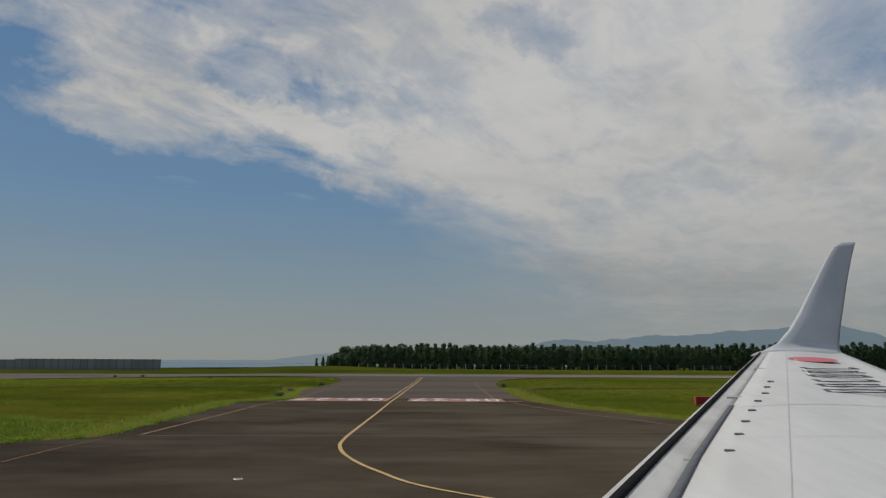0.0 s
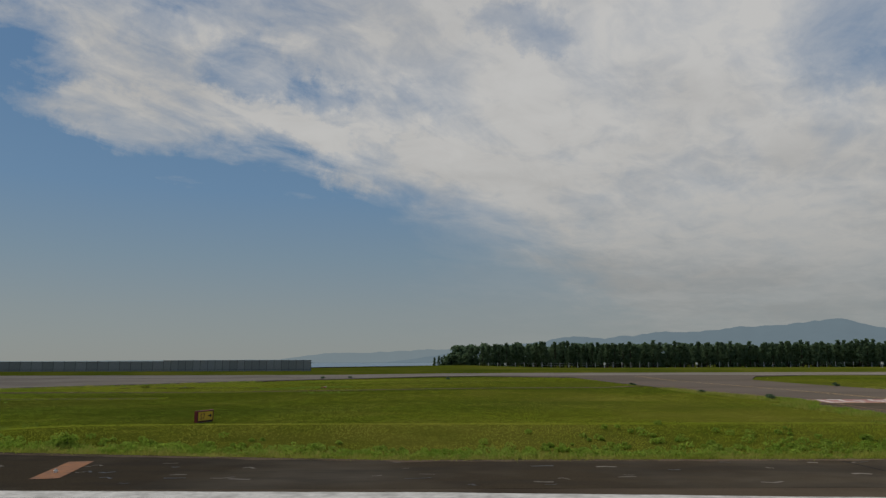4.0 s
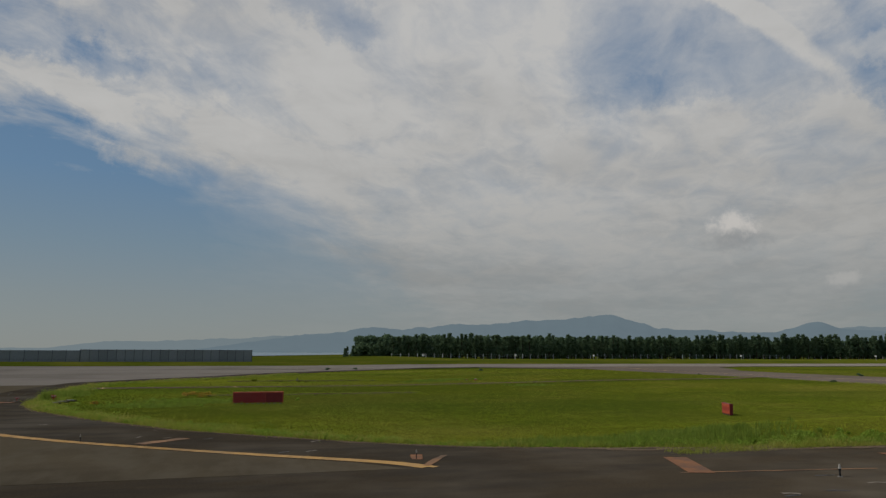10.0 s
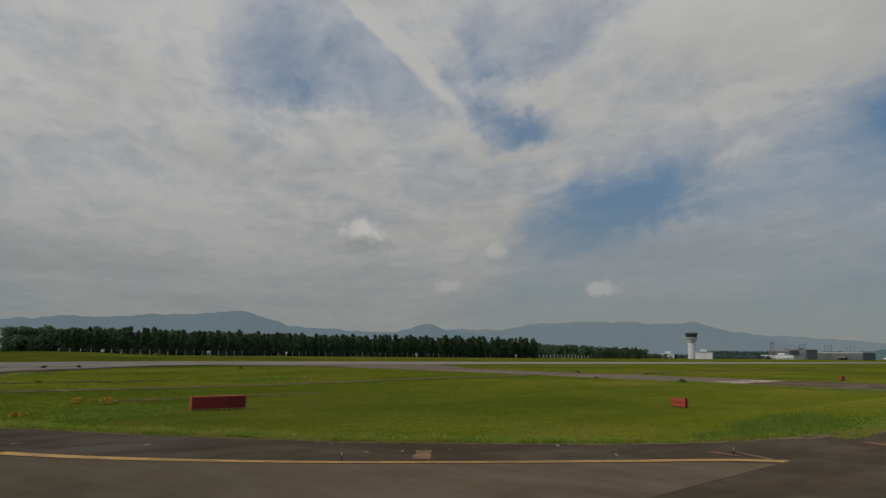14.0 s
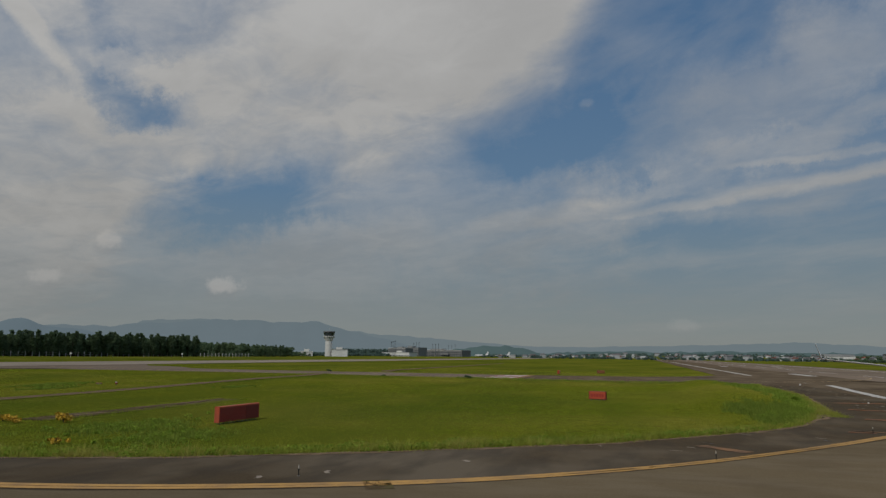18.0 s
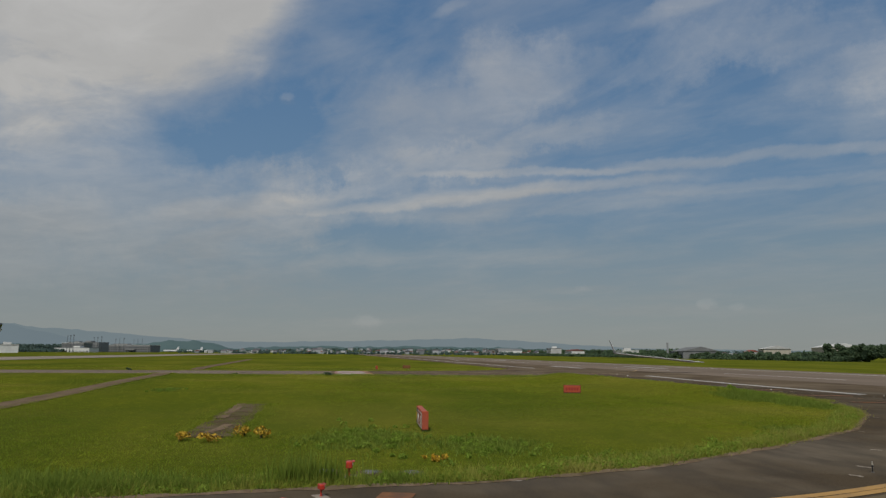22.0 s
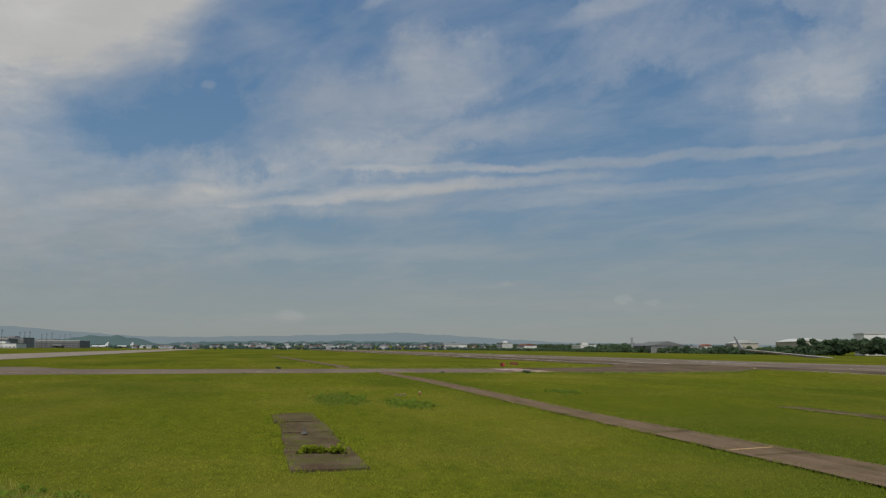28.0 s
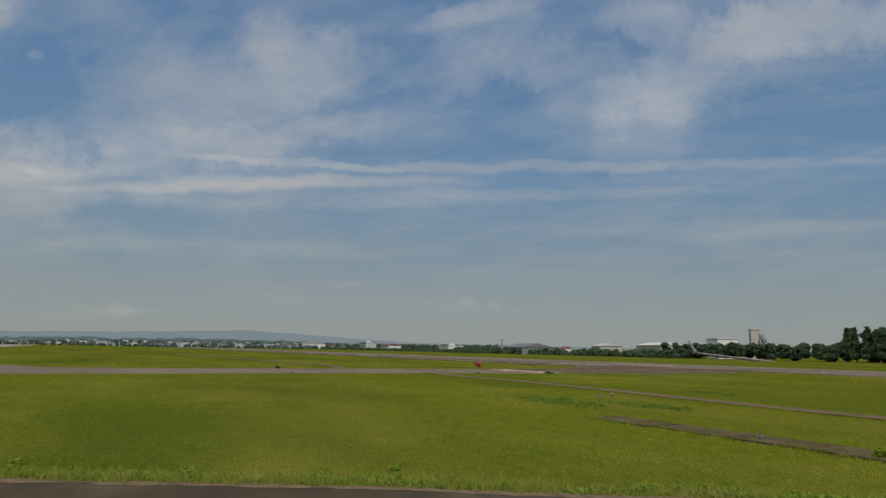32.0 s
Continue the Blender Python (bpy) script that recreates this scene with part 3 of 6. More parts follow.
def sheet_mesh(name, rows, lift, mat, parent=None, cols=10, label="", category="", kind="structure", skirt=0.12):
    """A paved sheet: rows of (y, x0, x1), laid on the ground, with a turned-down rim."""
    verts, faces = [], []
    for y, x0, x1 in rows:
        for k in range(cols + 1):
            x = x0 + (x1 - x0) * k / cols
            verts.append((x, y, float(rise(x, y)) + lift))
    n = cols + 1
    for j in range(len(rows) - 1):
        for k in range(cols):
            faces.append((j * n + k, j * n + k + 1, (j + 1) * n + k + 1, (j + 1) * n + k))
    ring = list(range(n)) + [j * n + cols for j in range(1, len(rows))] + [(len(rows) - 1) * n + k for k in range(cols - 1, -1, -1)] + [j * n for j in range(len(rows) - 2, 0, -1)]
    low = {}
    for i in ring:
        low[i] = len(verts)
        verts.append((verts[i][0], verts[i][1], verts[i][2] - skirt))
    for a, b in zip(ring, ring[1:] + ring[:1]):
        faces.append((b, a, low[a], low[b]))
    me = from_arrays(name, verts, faces)
    me.materials.append(mat)
    ob = new(name, me)
    ob.parent = parent
    return tagged(ob, label, category, "", kind)


def ribbon(name, pts, width, mat, lift, parent=None, label="", rag=0.06, step=2.5):
    """A painted line of constant width along a bent way, laid just above its surface."""
    dense = []
    for (ax, ay), (bx, by) in zip(pts, pts[1:]):
        k = max(1, int(math.hypot(bx - ax, by - ay) / step))
        dense += [(ax + (bx - ax) * i / k, ay + (by - ay) * i / k) for i in range(k)]
    dense.append(pts[-1])
    verts, faces = [], []
    for i, (x, y) in enumerate(dense):
        a, b = dense[max(i - 1, 0)], dense[min(i + 1, len(dense) - 1)]
        tx, ty = b[0] - a[0], b[1] - a[1]
        k = math.hypot(tx, ty)
        nx, ny = -ty / k * width / 2, tx / k * width / 2
        for s in (-1, 1):
            wob = 1 + rag * noise.fractal((x * 0.9, y * 0.9, 3.1 + s), 0.8, 2.0, 3)
            vx, vy = x + s * nx * wob, y + s * ny * wob
            verts.append((vx, vy, float(rise(vx, vy)) + lift))
    for i in range(len(dense) - 1):
        faces.append((2 * i, 2 * i + 1, 2 * i + 3, 2 * i + 2))
    me = from_arrays(name, verts, faces)
    me.materials.append(mat)
    ob = new(name, me)
    ob.parent = parent
    if label:
        ob["label"] = label
    return ob


def smooth_way(pts, k=6):
    """Catmull-Rom through the points."""
    out = []
    for i in range(len(pts) - 1):
        p0, p1, p2, p3 = pts[max(i - 1, 0)], pts[i], pts[i + 1], pts[min(i + 2, len(pts) - 1)]
        for j in range(k):
            t = j / k
            out.append(tuple(0.5 * (2 * b + (c - a) * t + (2 * a - 5 * b + 4 * c - d) * t * t + (3 * b - a - 3 * c + d) * t ** 3) for a, b, c, d in zip(p0, p1, p2, p3)))
    return out + [pts[-1]]


def lettering(name, text, size, mat, parent, m, label="", gap=1.0):
    """Raised characters in the built-in font, each a mesh of its own, centred on the pose m."""
    wide = {"-": 0.36, " ": 0.22, "1": 0.45}
    total = sum(wide.get(ch, 0.58) for ch in text) * size * gap
    x = -total / 2
    for ch in text:
        w = wide.get(ch, 0.58) * size * gap
        x += w
        if ch == " ":
            continue
        cu_ = bpy.data.curves.new(name, "FONT")
        cu_.body, cu_.size, cu_.extrude, cu_.align_x, cu_.align_y = ch, size, 0.004, "CENTER", "BOTTOM_BASELINE"
        cu_.resolution_u = 3
        tmp = bpy.data.objects.new(name, cu_)
        scene.collection.objects.link(tmp)
        me = bpy.data.meshes.new_from_object(tmp.evaluated_get(bpy.context.evaluated_depsgraph_get()))
        bpy.data.objects.remove(tmp)
        me.materials.clear()
        me.materials.append(mat)
        ob = new(name, me)
        ob.parent = parent
        ob.matrix_basis = m @ pose(x - w / 2, -0.36 * size, 0)


# ---------------------------------------------------------------- outlines of the infield
FIELD_WEST = [(28.0, -44.0), (29.2, -53.0), (30.6, -64.0), (32.6, -71.5), (34.4, -76.5), (37.0, -80.5), (43.0, -87.2), (50.0, -92.3), (56.8, -96.4), (62.0, -98.2), (67.0, -98.6),
              (72.0, -99.4), (85.0, -100.0), (95.0, -98.5), (104.0, -92.0), (111.0, -85.8), (119.0, -80.6), (126.5, -76.6), (137.0, -69.0), (147.0, -57.0), (153.0, -42.0), (157.0, -26.0)]
CROSS_LEFT = [(28.0, -17.5), (31.0, -14.4), (40.0, -15.0), (48.0, -15.6), (57.0, -16.0), (60.0, -13.6), (66.0, -13.2), (80.0, -15.5), (105.0, -16.0), (125.0, -17.0), (142.0, -22.0), (157.0, -36.0)]
CROSS_RIGHT = [(28.0, 34.0), (32.0, 24.0), (36.0, 18.0), (42.0, 13.6), (46.3, 12.0), (53.0, 9.1), (60.0, 7.4), (68.0, 7.0), (88.0, 7.2), (110.0, 8.0), (128.0, 10.0), (145.0, 18.0), (157.0, 34.0)]


def edge_at(table, y):
    return float(np.interp(y, [a for a, _ in table], [b for _, b in table]))


# ---------------------------------------------------------------- ground and pavements
def axis(lo, hi, fine_lo, fine_hi, step):
    out = list(np.arange(fine_lo, fine_hi + 0.1, step))
    x, k = fine_hi, step
    while x < hi:
        k *= 1.35
        x += k
        out.append(min(x, hi))
    x, k = fine_lo, step
    while x > lo:
        k *= 1.35
        x -= k
        out.insert(0, max(x, lo))
    return np.array(out)


def town_rise(x, y):
    s = np.clip((np.asarray(x, float) - 1100) / 1000, 0, 1)
    return 8 * s * s * (3 - 2 * s) / (1 + np.exp(np.clip((np.asarray(y, float) - 200) / 20, -30, 30)))


gx, gy = np.concatenate([axis(-4700, 4700, -180, 120, 4)[axis(-4700, 4700, -180, 120, 4) < -108], np.arange(-106, 12, 1.8), axis(-4700, 4700, -180, 120, 4)[axis(-4700, 4700, -180, 120, 4) > 13]]), np.concatenate([axis(-4700, 4700, -60, 270, 4)[axis(-4700, 4700, -60, 270, 4) < 24], np.arange(25.5, 158, 1.8), axis(-4700, 4700, -60, 270, 4)[axis(-4700, 4700, -60, 270, 4) > 159]])
GX, GY = np.meshgrid(gx, gy)
GZ = rise(GX, GY)
# gentle slope under the far town
GZ += town_rise(GX, GY)
# low dune before the sea
GZ += 1.1 * np.exp(-((GX + 42) / 30) ** 2 - ((GY - 238) / 13) ** 2)
for iy in range(len(gy)):
    for ix in range(len(gx)):
        x, y = gx[ix], gy[iy]
        if abs(x) < 400 and y < 400:
            GZ[iy, ix] += 0.05 * noise.noise((x * 0.06, y * 0.06, 0.5)) - 0.03
nx_ = len(gx)
gv = np.c_[GX.ravel(), GY.ravel(), GZ.ravel()]
gf = [(j * nx_ + i, j * nx_ + i + 1, (j + 1) * nx_ + i + 1, (j + 1) * nx_ + i) for j in range(len(gy) - 1) for i in range(nx_ - 1)]
ground = new("ground", from_arrays("ground", gv, gf, True))
ground.data.materials.append(M_grass)
tagged(ground, "mown green airfield grass reaching to the horizon", "grass", "", "structure")

runway = sheet_mesh("runway", [(y, -150.0, 2400.0) for y in (-29, -22, -10, 0, 10, 20, 28)], 0.05, M_runway, cols=60, label="dark grey asphalt runway with white markings", category="runway")
sheet_mesh("runway_middle", [(y, -149.0, 2399.0) for y in (-28.8, -22, -10, 0, 7.2)], 0.056, M_paleasphalt, cols=60, label="paler middle of the runway", category="runway", skirt=0.004)
rows = []
for y in np.concatenate([np.arange(28.0, 60, 1.0), np.arange(60, 157.1, 2.0)]):
    rows.append((float(y), -150.0, edge_at(FIELD_WEST, y)))
taxi_west = sheet_mesh("taxiway_west", rows, 0.055, M_asphalt, cols=16, label="curved dark asphalt taxiway round the grass infield", category="taxiway")
BEND = [(29.9, -80.0), (31.6, -81.4), (34.2, -85.0), (36.6, -88.0), (39.9, -92.0), (43.5, -95.6), (47.0, -98.3), (51.0, -100.4), (55.4, -102.0), (60.5, -103.0), (68.0, -103.6), (84.0, -103.8), (98.0, -102.4), (108.0, -96.0), (116.0, -89.5), (125.0, -84.0), (140.0, -73.0), (156.0, -45.0)]
rows = [(float(y), -149.0, edge_at(BEND, y)) for y in np.concatenate([np.arange(30.0, 60, 0.8), np.arange(60, 92.1, 2.0)])]
taxi_main = sheet_mesh("taxiway_lane", rows, 0.062, M_lane, cols=16, label="paler brown worn traffic lane of the taxiway", category="taxiway", skirt=0.005)
rows = [(float(y), -149.0 if y > 94 else -115.0 - 8 * (94 - y), edge_at(BEND, y)) for y in np.arange(92.0, 156.1, 1.6)]
sheet_mesh("taxiway_lane_far", rows, 0.063, M_concrete, cols=16, label="pale worn concrete stretch of the taxiway", category="taxiway", skirt=0.005)
rows = [(float(y), edge_at(CROSS_LEFT, y), edge_at(CROSS_RIGHT, y)) for y in np.arange(28.0, 66.1, 1.5)]
taxi_cross = sheet_mesh("taxiway_cross", rows, 0.06, M_runway, cols=8, label="dark asphalt taxiway crossing the grass from runway", category="taxiway")
rows = [(float(y), edge_at(CROSS_LEFT, y), edge_at(CROSS_RIGHT, y)) for y in np.arange(65.5, 157.1, 1.5)]
sheet_mesh("taxiway_cross", rows, 0.062, M_paleasphalt, cols=8, label="paler stretch of the crossing taxiway", category="taxiway")
sheet_mesh("shoulder", [(y, -150.0, -58.0) for y in (9.0, 16, 22, 28)], 0.058, M_asphalt, cols=20, label="dark old asphalt at the runway's end", category="pavement", skirt=0.005)
sheet_mesh("shoulder", [(y, -58.0, -18.0) for y in (22.5, 25, 28.1)], 0.058, M_asphalt, cols=12, label="dark asphalt shoulder beside the runway", category="pavement", skirt=0.005)
taxi_par = sheet_mesh("taxiway_parallel", [(y, -420.0, 900.0) for y in (157.0, 165, 172, 180, 188, 194)], 0.065, M_concrete, cols=60, label="pale worn concrete taxiway parallel to the runway", category="taxiway")
for way, wide in (([(-103, 85.2), (-90, 85.2)], 2.95), ([(-90, 85.2), (-87, 85.2)], 2.8), ([(-87, 85.2), (-84, 85.2)], 2.65), ([(-84, 85.2), (-81, 85.21)], 2.5), ([(-81, 85.21), (-78, 85.22)], 2.35), ([(-78, 85.22), (-75, 85.25)], 2.2), ([(-75, 85.25), (-60, 85.4), (-40, 85.9), (-16, 86.8)], 2.05)):
    road = ribbon("service_road", way, wide, M_track, 0.024, rag=0.05, step=0.6)
    tagged(road, "narrow worn brown service track across the grass", "track", "", "structure")
road2 = ribbon("service_road_far", [(7, 87.5), (40, 89), (95, 91.3), (160, 94)], 2.1, M_track, 0.022, rag=0.4, step=0.7)
tagged(road2, "narrow worn brown service track across the grass", "track", "", "structure")


for ax, ay, bx, by, wd in ((-79.3, 84.0, -79.6, 86.5, 0.28), (-86.0, 84.0, -86.2, 86.3, 0.22), (-70.5, 84.2, -70.8, 86.4, 0.22), (-91.5, 84.0, -91.6, 86.2, 0.3)):
    tagged(ribbon("repair_strip", [(ax, ay), (bx, by)], wd, M_pad, 0.03, rag=0.5, step=0.3), "dark repair strip across the worn track", "track", "", "structure")


RIM_WAY = [(edge_at(FIELD_WEST, y_) - 0.22, float(y_)) for y_ in np.arange(30.8, 130, 0.9)]
tagged(ribbon("dusty_rim", RIM_WAY, 0.42, M_track, 0.066, rag=1.1, step=0.3), "dusty earth washed over the asphalt's edge", "earth", "", "structure")
tagged(ribbon("dusty_rim", [(-72, 32.2), (-64, 30.25), (-53, 28.85), (-44, 27.75), (-30, 27.8), (-19, 27.8)], 0.35, M_track, 0.066, rag=1.1, step=0.3), "dusty earth washed over the asphalt's edge", "earth", "", "structure")


# ---------------------------------------------------------------- painted markings
def marking(name, label, ob):
    return tagged(ob, label, "road marking", "", "structure")


Z1, Z2 = 0.072, 0.078
marking("", "white runway side stripe of worn paint", ribbon("side_stripe", [(-62, 22.0), (-43, 21.4), (-30, 20.4), (-22, 19.6), (-13.6, 18.9)], 0.95, M_white, Z1, rag=0.10, step=0.35))
marking("", "worn rusty joint across the asphalt", ribbon("asphalt_joint", [(-13.5, 19.3), (-13.9, 27), (-13.8, 31.5)], 0.08, M_edgepaint, Z1, rag=0.5, step=0.5))
marking("", "white runway side stripe of worn paint", ribbon("side_stripe", [(36, 21.8), (1500, 21.8)], 0.9, M_white, Z1))
marking("", "white runway side stripe of worn paint", ribbon("side_stripe", [(-62, -21.8), (1500, -21.8)], 0.9, M_white, Z1))
for x0 in (39, 190):
    for yy in (10.0, -10.0):
        marking("", "white painted touchdown bar on the runway", ribbon("touchdown_bar", [(x0, yy), (x0 + 22, yy)], 1.8, M_white, Z1))
for x0 in range(-30, 700, 50):
    marking("", "white runway centre line dash", ribbon("centre_dash", [(x0, -1.5), (x0 + 30, -1.5)], 0.5, M_white, Z1))
lead = smooth_way([(60, -0.6), (30, 2.5), (14, 8.5), (5, 14.5), (0.0, 18.6), (-1.9, 21.8), (-3.1, 24.8), (-3.8, 27.7), (-4.05, 31.0), (-4.1, 40), (-4.1, 60), (-4.0, 95), (-4.0, 150)])
marking("", "yellow taxiway centre line curving off the runway", ribbon("centre_line", lead, 0.145, M_paleyellow, Z1))
marking("", "second yellow line beside the taxiway centre line", ribbon("centre_line", [(-4.6, 59), (-4.5, 95), (-4.5, 150)], 0.12, M_paleyellow, Z1))
for way in ([(-13.0, 32), (-13.2, 40), (-13.4, 54), (-12.9, 58.5)], smooth_way([(22, 30.5), (16, 34.5), (12.2, 38.5), (10.9, 42.2), (8.3, 48.4), (5.6, 57.5)]), [(-12.7, 66), (-13.5, 90), (-13.8, 118)], [(4.6, 66), (4.8, 100), (5.5, 122)]):
    marking("", "faint rusty taxiway edge line", ribbon("edge_line", way, 0.2, M_edgepaint, Z1))
for off in (0.0, 0.36):
    way = smooth_way([(-79.5 + off, 30.0), (-80.8 + off, 31.5), (-84.5 + off * 0.8, 34.2), (-87.6, 36.6 + off * 0.4), (-91.6, 39.9 + off * 0.5), (-95.2 + off * 0.8, 43.5), (-97.9 + off, 47.0), (-100.0 + off, 51.0), (-101.6 + off, 55.4), (-102.6 + off, 60.5), (-102.9 + off, 64)])
    marking("", "yellow double line round the taxiway bend", ribbon("bend_line", way, 0.30, M_yellow, Z1))
for (ax, ay), (bx, by) in (((-63.8, 24.4), (-62.65, 28.8)), ((-54.2, 24.2), (-54.9, 27.8)), ((-71.8, 26.9), (-70.7, 29.9)), ((-101.0, 64.9), (-99.6, 64.5))):
    marking("", "faded orange shoulder stripe on the asphalt", ribbon("shoulder_stripe", [(ax, ay), (bx, by)], 0.8, M_rust, Z1))
for way, wide, mat_ in (([(-79.05, 32.8), (-79.3, 31.7)], 0.38, M_rust), ([(-78.2, 32.4), (-79.4, 30.3)], 0.26, M_edgepaint), ([(-88.6, 38.3), (-87.0, 39.8)], 0.6, M_edgepaint), ([(-72.4, 27.1), (-66.0, 26.2)], 0.12, M_edgepaint)):
    marking("", "faint remains of an orange shoulder stripe", ribbon("shoulder_stripe", way, wide, mat_, Z1, rag=0.5, step=0.3))
marking("", "square pale concrete patch in the dark asphalt", ribbon("repair_patch", [(-99.35, 48.2), (-98.2, 48.75)], 0.7, M_pad, Z1, rag=0.05, step=0.4))
# runway holding position: bar line and white figures on red, read from the taxiway
for off in (0.0, 0.45):
    marking("", "yellow holding position line across the taxiway", ribbon("holding_line", [(-13.2, 59.6 + off), (6.6, 59.6 + off)], 0.16, M_yellow, Z1))
for cx_ in (-8.7, 1.2):
    patch = ribbon("holding_panel", [(cx_ - 4.0, 62.4), (cx_ + 4.0, 62.4)], 5.2, M_redpaint, Z1)
    marking("", "red painted runway holding panel with white figures", patch)
    lettering("figure", "09-27", 2.9, M_figurewhite, patch, pose(cx_, 62.4, float(rise(cx_, 62.4)) + Z2, 0, 0, 180) @ Matrix.Diagonal((1, 2.1, 1, 1)))
# worn cracks and pale scuffs on the old asphalt of the bend
rngc = np.random.default_rng(17)
for k in range(34):
    y = rngc.uniform(34, 112)
    x0, x1 = edge_at(BEND, y) + 0.4, edge_at(FIELD_WEST, y) - 0.4
    if x1 - x0 < 0.8:
        continue
    x, th, ln = rngc.uniform(x0, x1), rngc.uniform(-0.5, 0.5) + (1.57 if y > 60 else 0.8), rngc.uniform(0.15, 0.7)
    ways = [(x, y), (x + math.cos(th) * ln * 0.5, y + math.sin(th) * ln * 0.5 + rngc.uniform(-0.1, 0.1)), (x + math.cos(th) * ln, y + math.sin(th) * ln)]
    marking("", "pale worn scuff on the old asphalt", ribbon("scuff", ways, rngc.uniform(0.05, 0.16), M_concrete if k % 3 else M_black, Z1 - 0.006, rag=0.6, step=0.25))
for k in range(90):
    x, y = rngc.uniform(-72, -18), 23.0 + 4.6 * rngc.random() ** 1.3
    ln = rngc.uniform(0.15, 0.75)
    marking("", "pale worn scuff on the old asphalt", ribbon("scuff", [(x, y), (x + ln * 0.5, y + rngc.uniform(-0.15, 0.15)), (x + ln, y + rngc.uniform(-0.2, 0.2))], rngc.uniform(0.05, 0.14), M_concrete if k % 3 else M_black, Z1 - 0.006, rag=0.6, step=0.25))
# newer asphalt seams
for x_ in (-29.6, 17.0):
    marking("", "thin joint between old and new asphalt", ribbon("asphalt_joint", [(x_, 27.8), (x_ + 0.4, 20.9), (x_ + 1.0, 10)], 0.06, M_seal, Z1 - 0.008))
marking("", "band of newer paler asphalt beside the runway", ribbon("asphalt_joint", [(-13, 31.6), (12, 33.0)], 0.18, M_black, Z1 - 0.008))


# ---------------------------------------------------------------- concrete pads in the grass
def pad(x0, x1, y0, y1, n):
    ob = thing("concrete_pad", "weathered concrete strip lying in the grass", "pad", "pads in the grass")
    w = (x1 - x0) / n
    for k in range(n):
        bm = box(x0 + k * w + 0.02, x0 + (k + 1) * w - 0.02, y0 + 0.12 * (k % 2), y1 - 0.1 * (k % 3), -0.08, 0.03 + 0.008 * (k % 2), 0.01)
        p_ = part("slab", bm, M_pad, ob)
        p_.location.z = float(rise((x0 + x1) / 2, (y0 + y1) / 2))
    return ob


pad(-87.2, -69.3, 69.8, 71.9, 6)
pad(-85.6, -67.2, 99.1, 101.4, 4)
for way, wide in (([(-69.6, 71.45), (-73.0, 71.35), (-79.5, 71.4)], 0.5), ([(-82.5, 70.6), (-86.0, 70.9)], 0.45)):
    tagged(ribbon("worn_strip", way, wide, M_track, 0.052, rag=0.7, step=0.35), "pale broken screed on the concrete strip", "pad", "", "structure")
for x_, wide in ((-76.2, 0.16), (-80.4, 0.14), (-71.8, 0.14)):
    tagged(ribbon("worn_strip", [(x_, 99.3), (x_ + 0.1, 101.2)], wide, M_track, 0.052, rag=0.6, step=0.3), "pale joint across the concrete strip", "pad", "", "structure")
for ax, ay, bx, by, wd in ((-84.6, 84.3, -84.9, 86.3, 0.14), (-97.0, 84.2, -97.2, 86.4, 0.16)):
    tagged(ribbon("repair_strip", [(ax, ay), (bx, by)], wd, M_paleyellow, 0.032, rag=0.7, step=0.3), "faded yellow bar across the worn track", "track", "", "structure")


# ---------------------------------------------------------------- guidance signs
def sign_body(length, height, depth, label, at, turn, legs=4, lift=0.16, shell=None):
    shell = shell or M_orange
    ob = thing("guidance_sign", label, "airfield sign", "airfield signs", at, turn)
    part("housing", box(-length / 2, length / 2, -depth / 2, depth / 2, lift, lift + height, 0.025), shell, ob)
    for k in range(legs):
        x = -length / 2 + length * (k + 0.5) / legs
        part("leg", cone(0.03, 0.03, -0.05, lift + 0.02, 8, (x, 0)), M_lamp, ob)
        part("foot_plate", box(x - 0.09, x + 0.09, -0.09, 0.09, -0.02, 0.03, 0.008), M_lamp, ob)
    for s in (-1, 1):
        part("end_cap", box(s * length / 2 - 0.02, s * length / 2 + 0.02, -depth / 2 - 0.012, depth / 2 + 0.012, lift - 0.012, lift + height + 0.012, 0.008), shell, ob)
    return ob


def sign_panel(ob, x0, x1, y, z0, z1, mat, label=""):
    s = 1 if y > 0 else -1
    return part("panel", box(x0, x1, min(y, y + s * 0.012), max(y, y + s * 0.012), z0, z1, 0.003), mat, ob, label)


# holding sign beside the bend: figures towards +y, plain red back
sb = sign_body(3.3, 0.84, 0.26, "red and black runway holding sign standing in the grass", (-83.33, 61.85, -0.10), -3, 9, 0.10)
black_ = sign_panel(sb, 0.93, 1.60, 0.131, 0.10, 0.86, M_black, "black panel")
red_ = sign_panel(sb, -1.60, 0.89, 0.131, 0.10, 0.86, M_signred, "red panel with white border")
sign_panel(sb, -1.60, 0.48, -0.131, 0.10, 0.86, M_signred, "plain red back panel")
sign_panel(sb, 0.50, 1.60, -0.131, 0.10, 0.86, M_signdark, "darker red back panel")
for x0, x1, z0, z1 in ((-1.58, 0.85, 0.13, 0.175), (-1.58, 0.85, 0.785, 0.83), (-1.58, -1.53, 0.13, 0.83), (0.80, 0.85, 0.13, 0.83)):
    part("border", box(x0, x1, 0.145, 0.151, z0, z1), M_signwhite, red_)
sb.scale = (1.05, 1, 0.90)
lettering("figure", "09 - 27", 0.64, M_signwhite, red_, pose(-0.36, 0.153, 0.48, 90, 0, 180))
lettering("figure", "S7", 0.56, M_signyellow, black_, pose(1.275, 0.153, 0.48, 90, 0, 180))
# direction sign further along, yellow face towards +x, red back
sy = sign_body(1.62, 0.60, 0.24, "yellow and black taxiway direction sign in grass", (-56.6, 45.4, -0.06), 70, 4, 0.04, M_signdark)
sy.scale = (0.88, 0.75, 1.05)
sign_panel(sy, -0.78, 0.78, -0.121, 0.07, 0.61, M_black, "black frame")
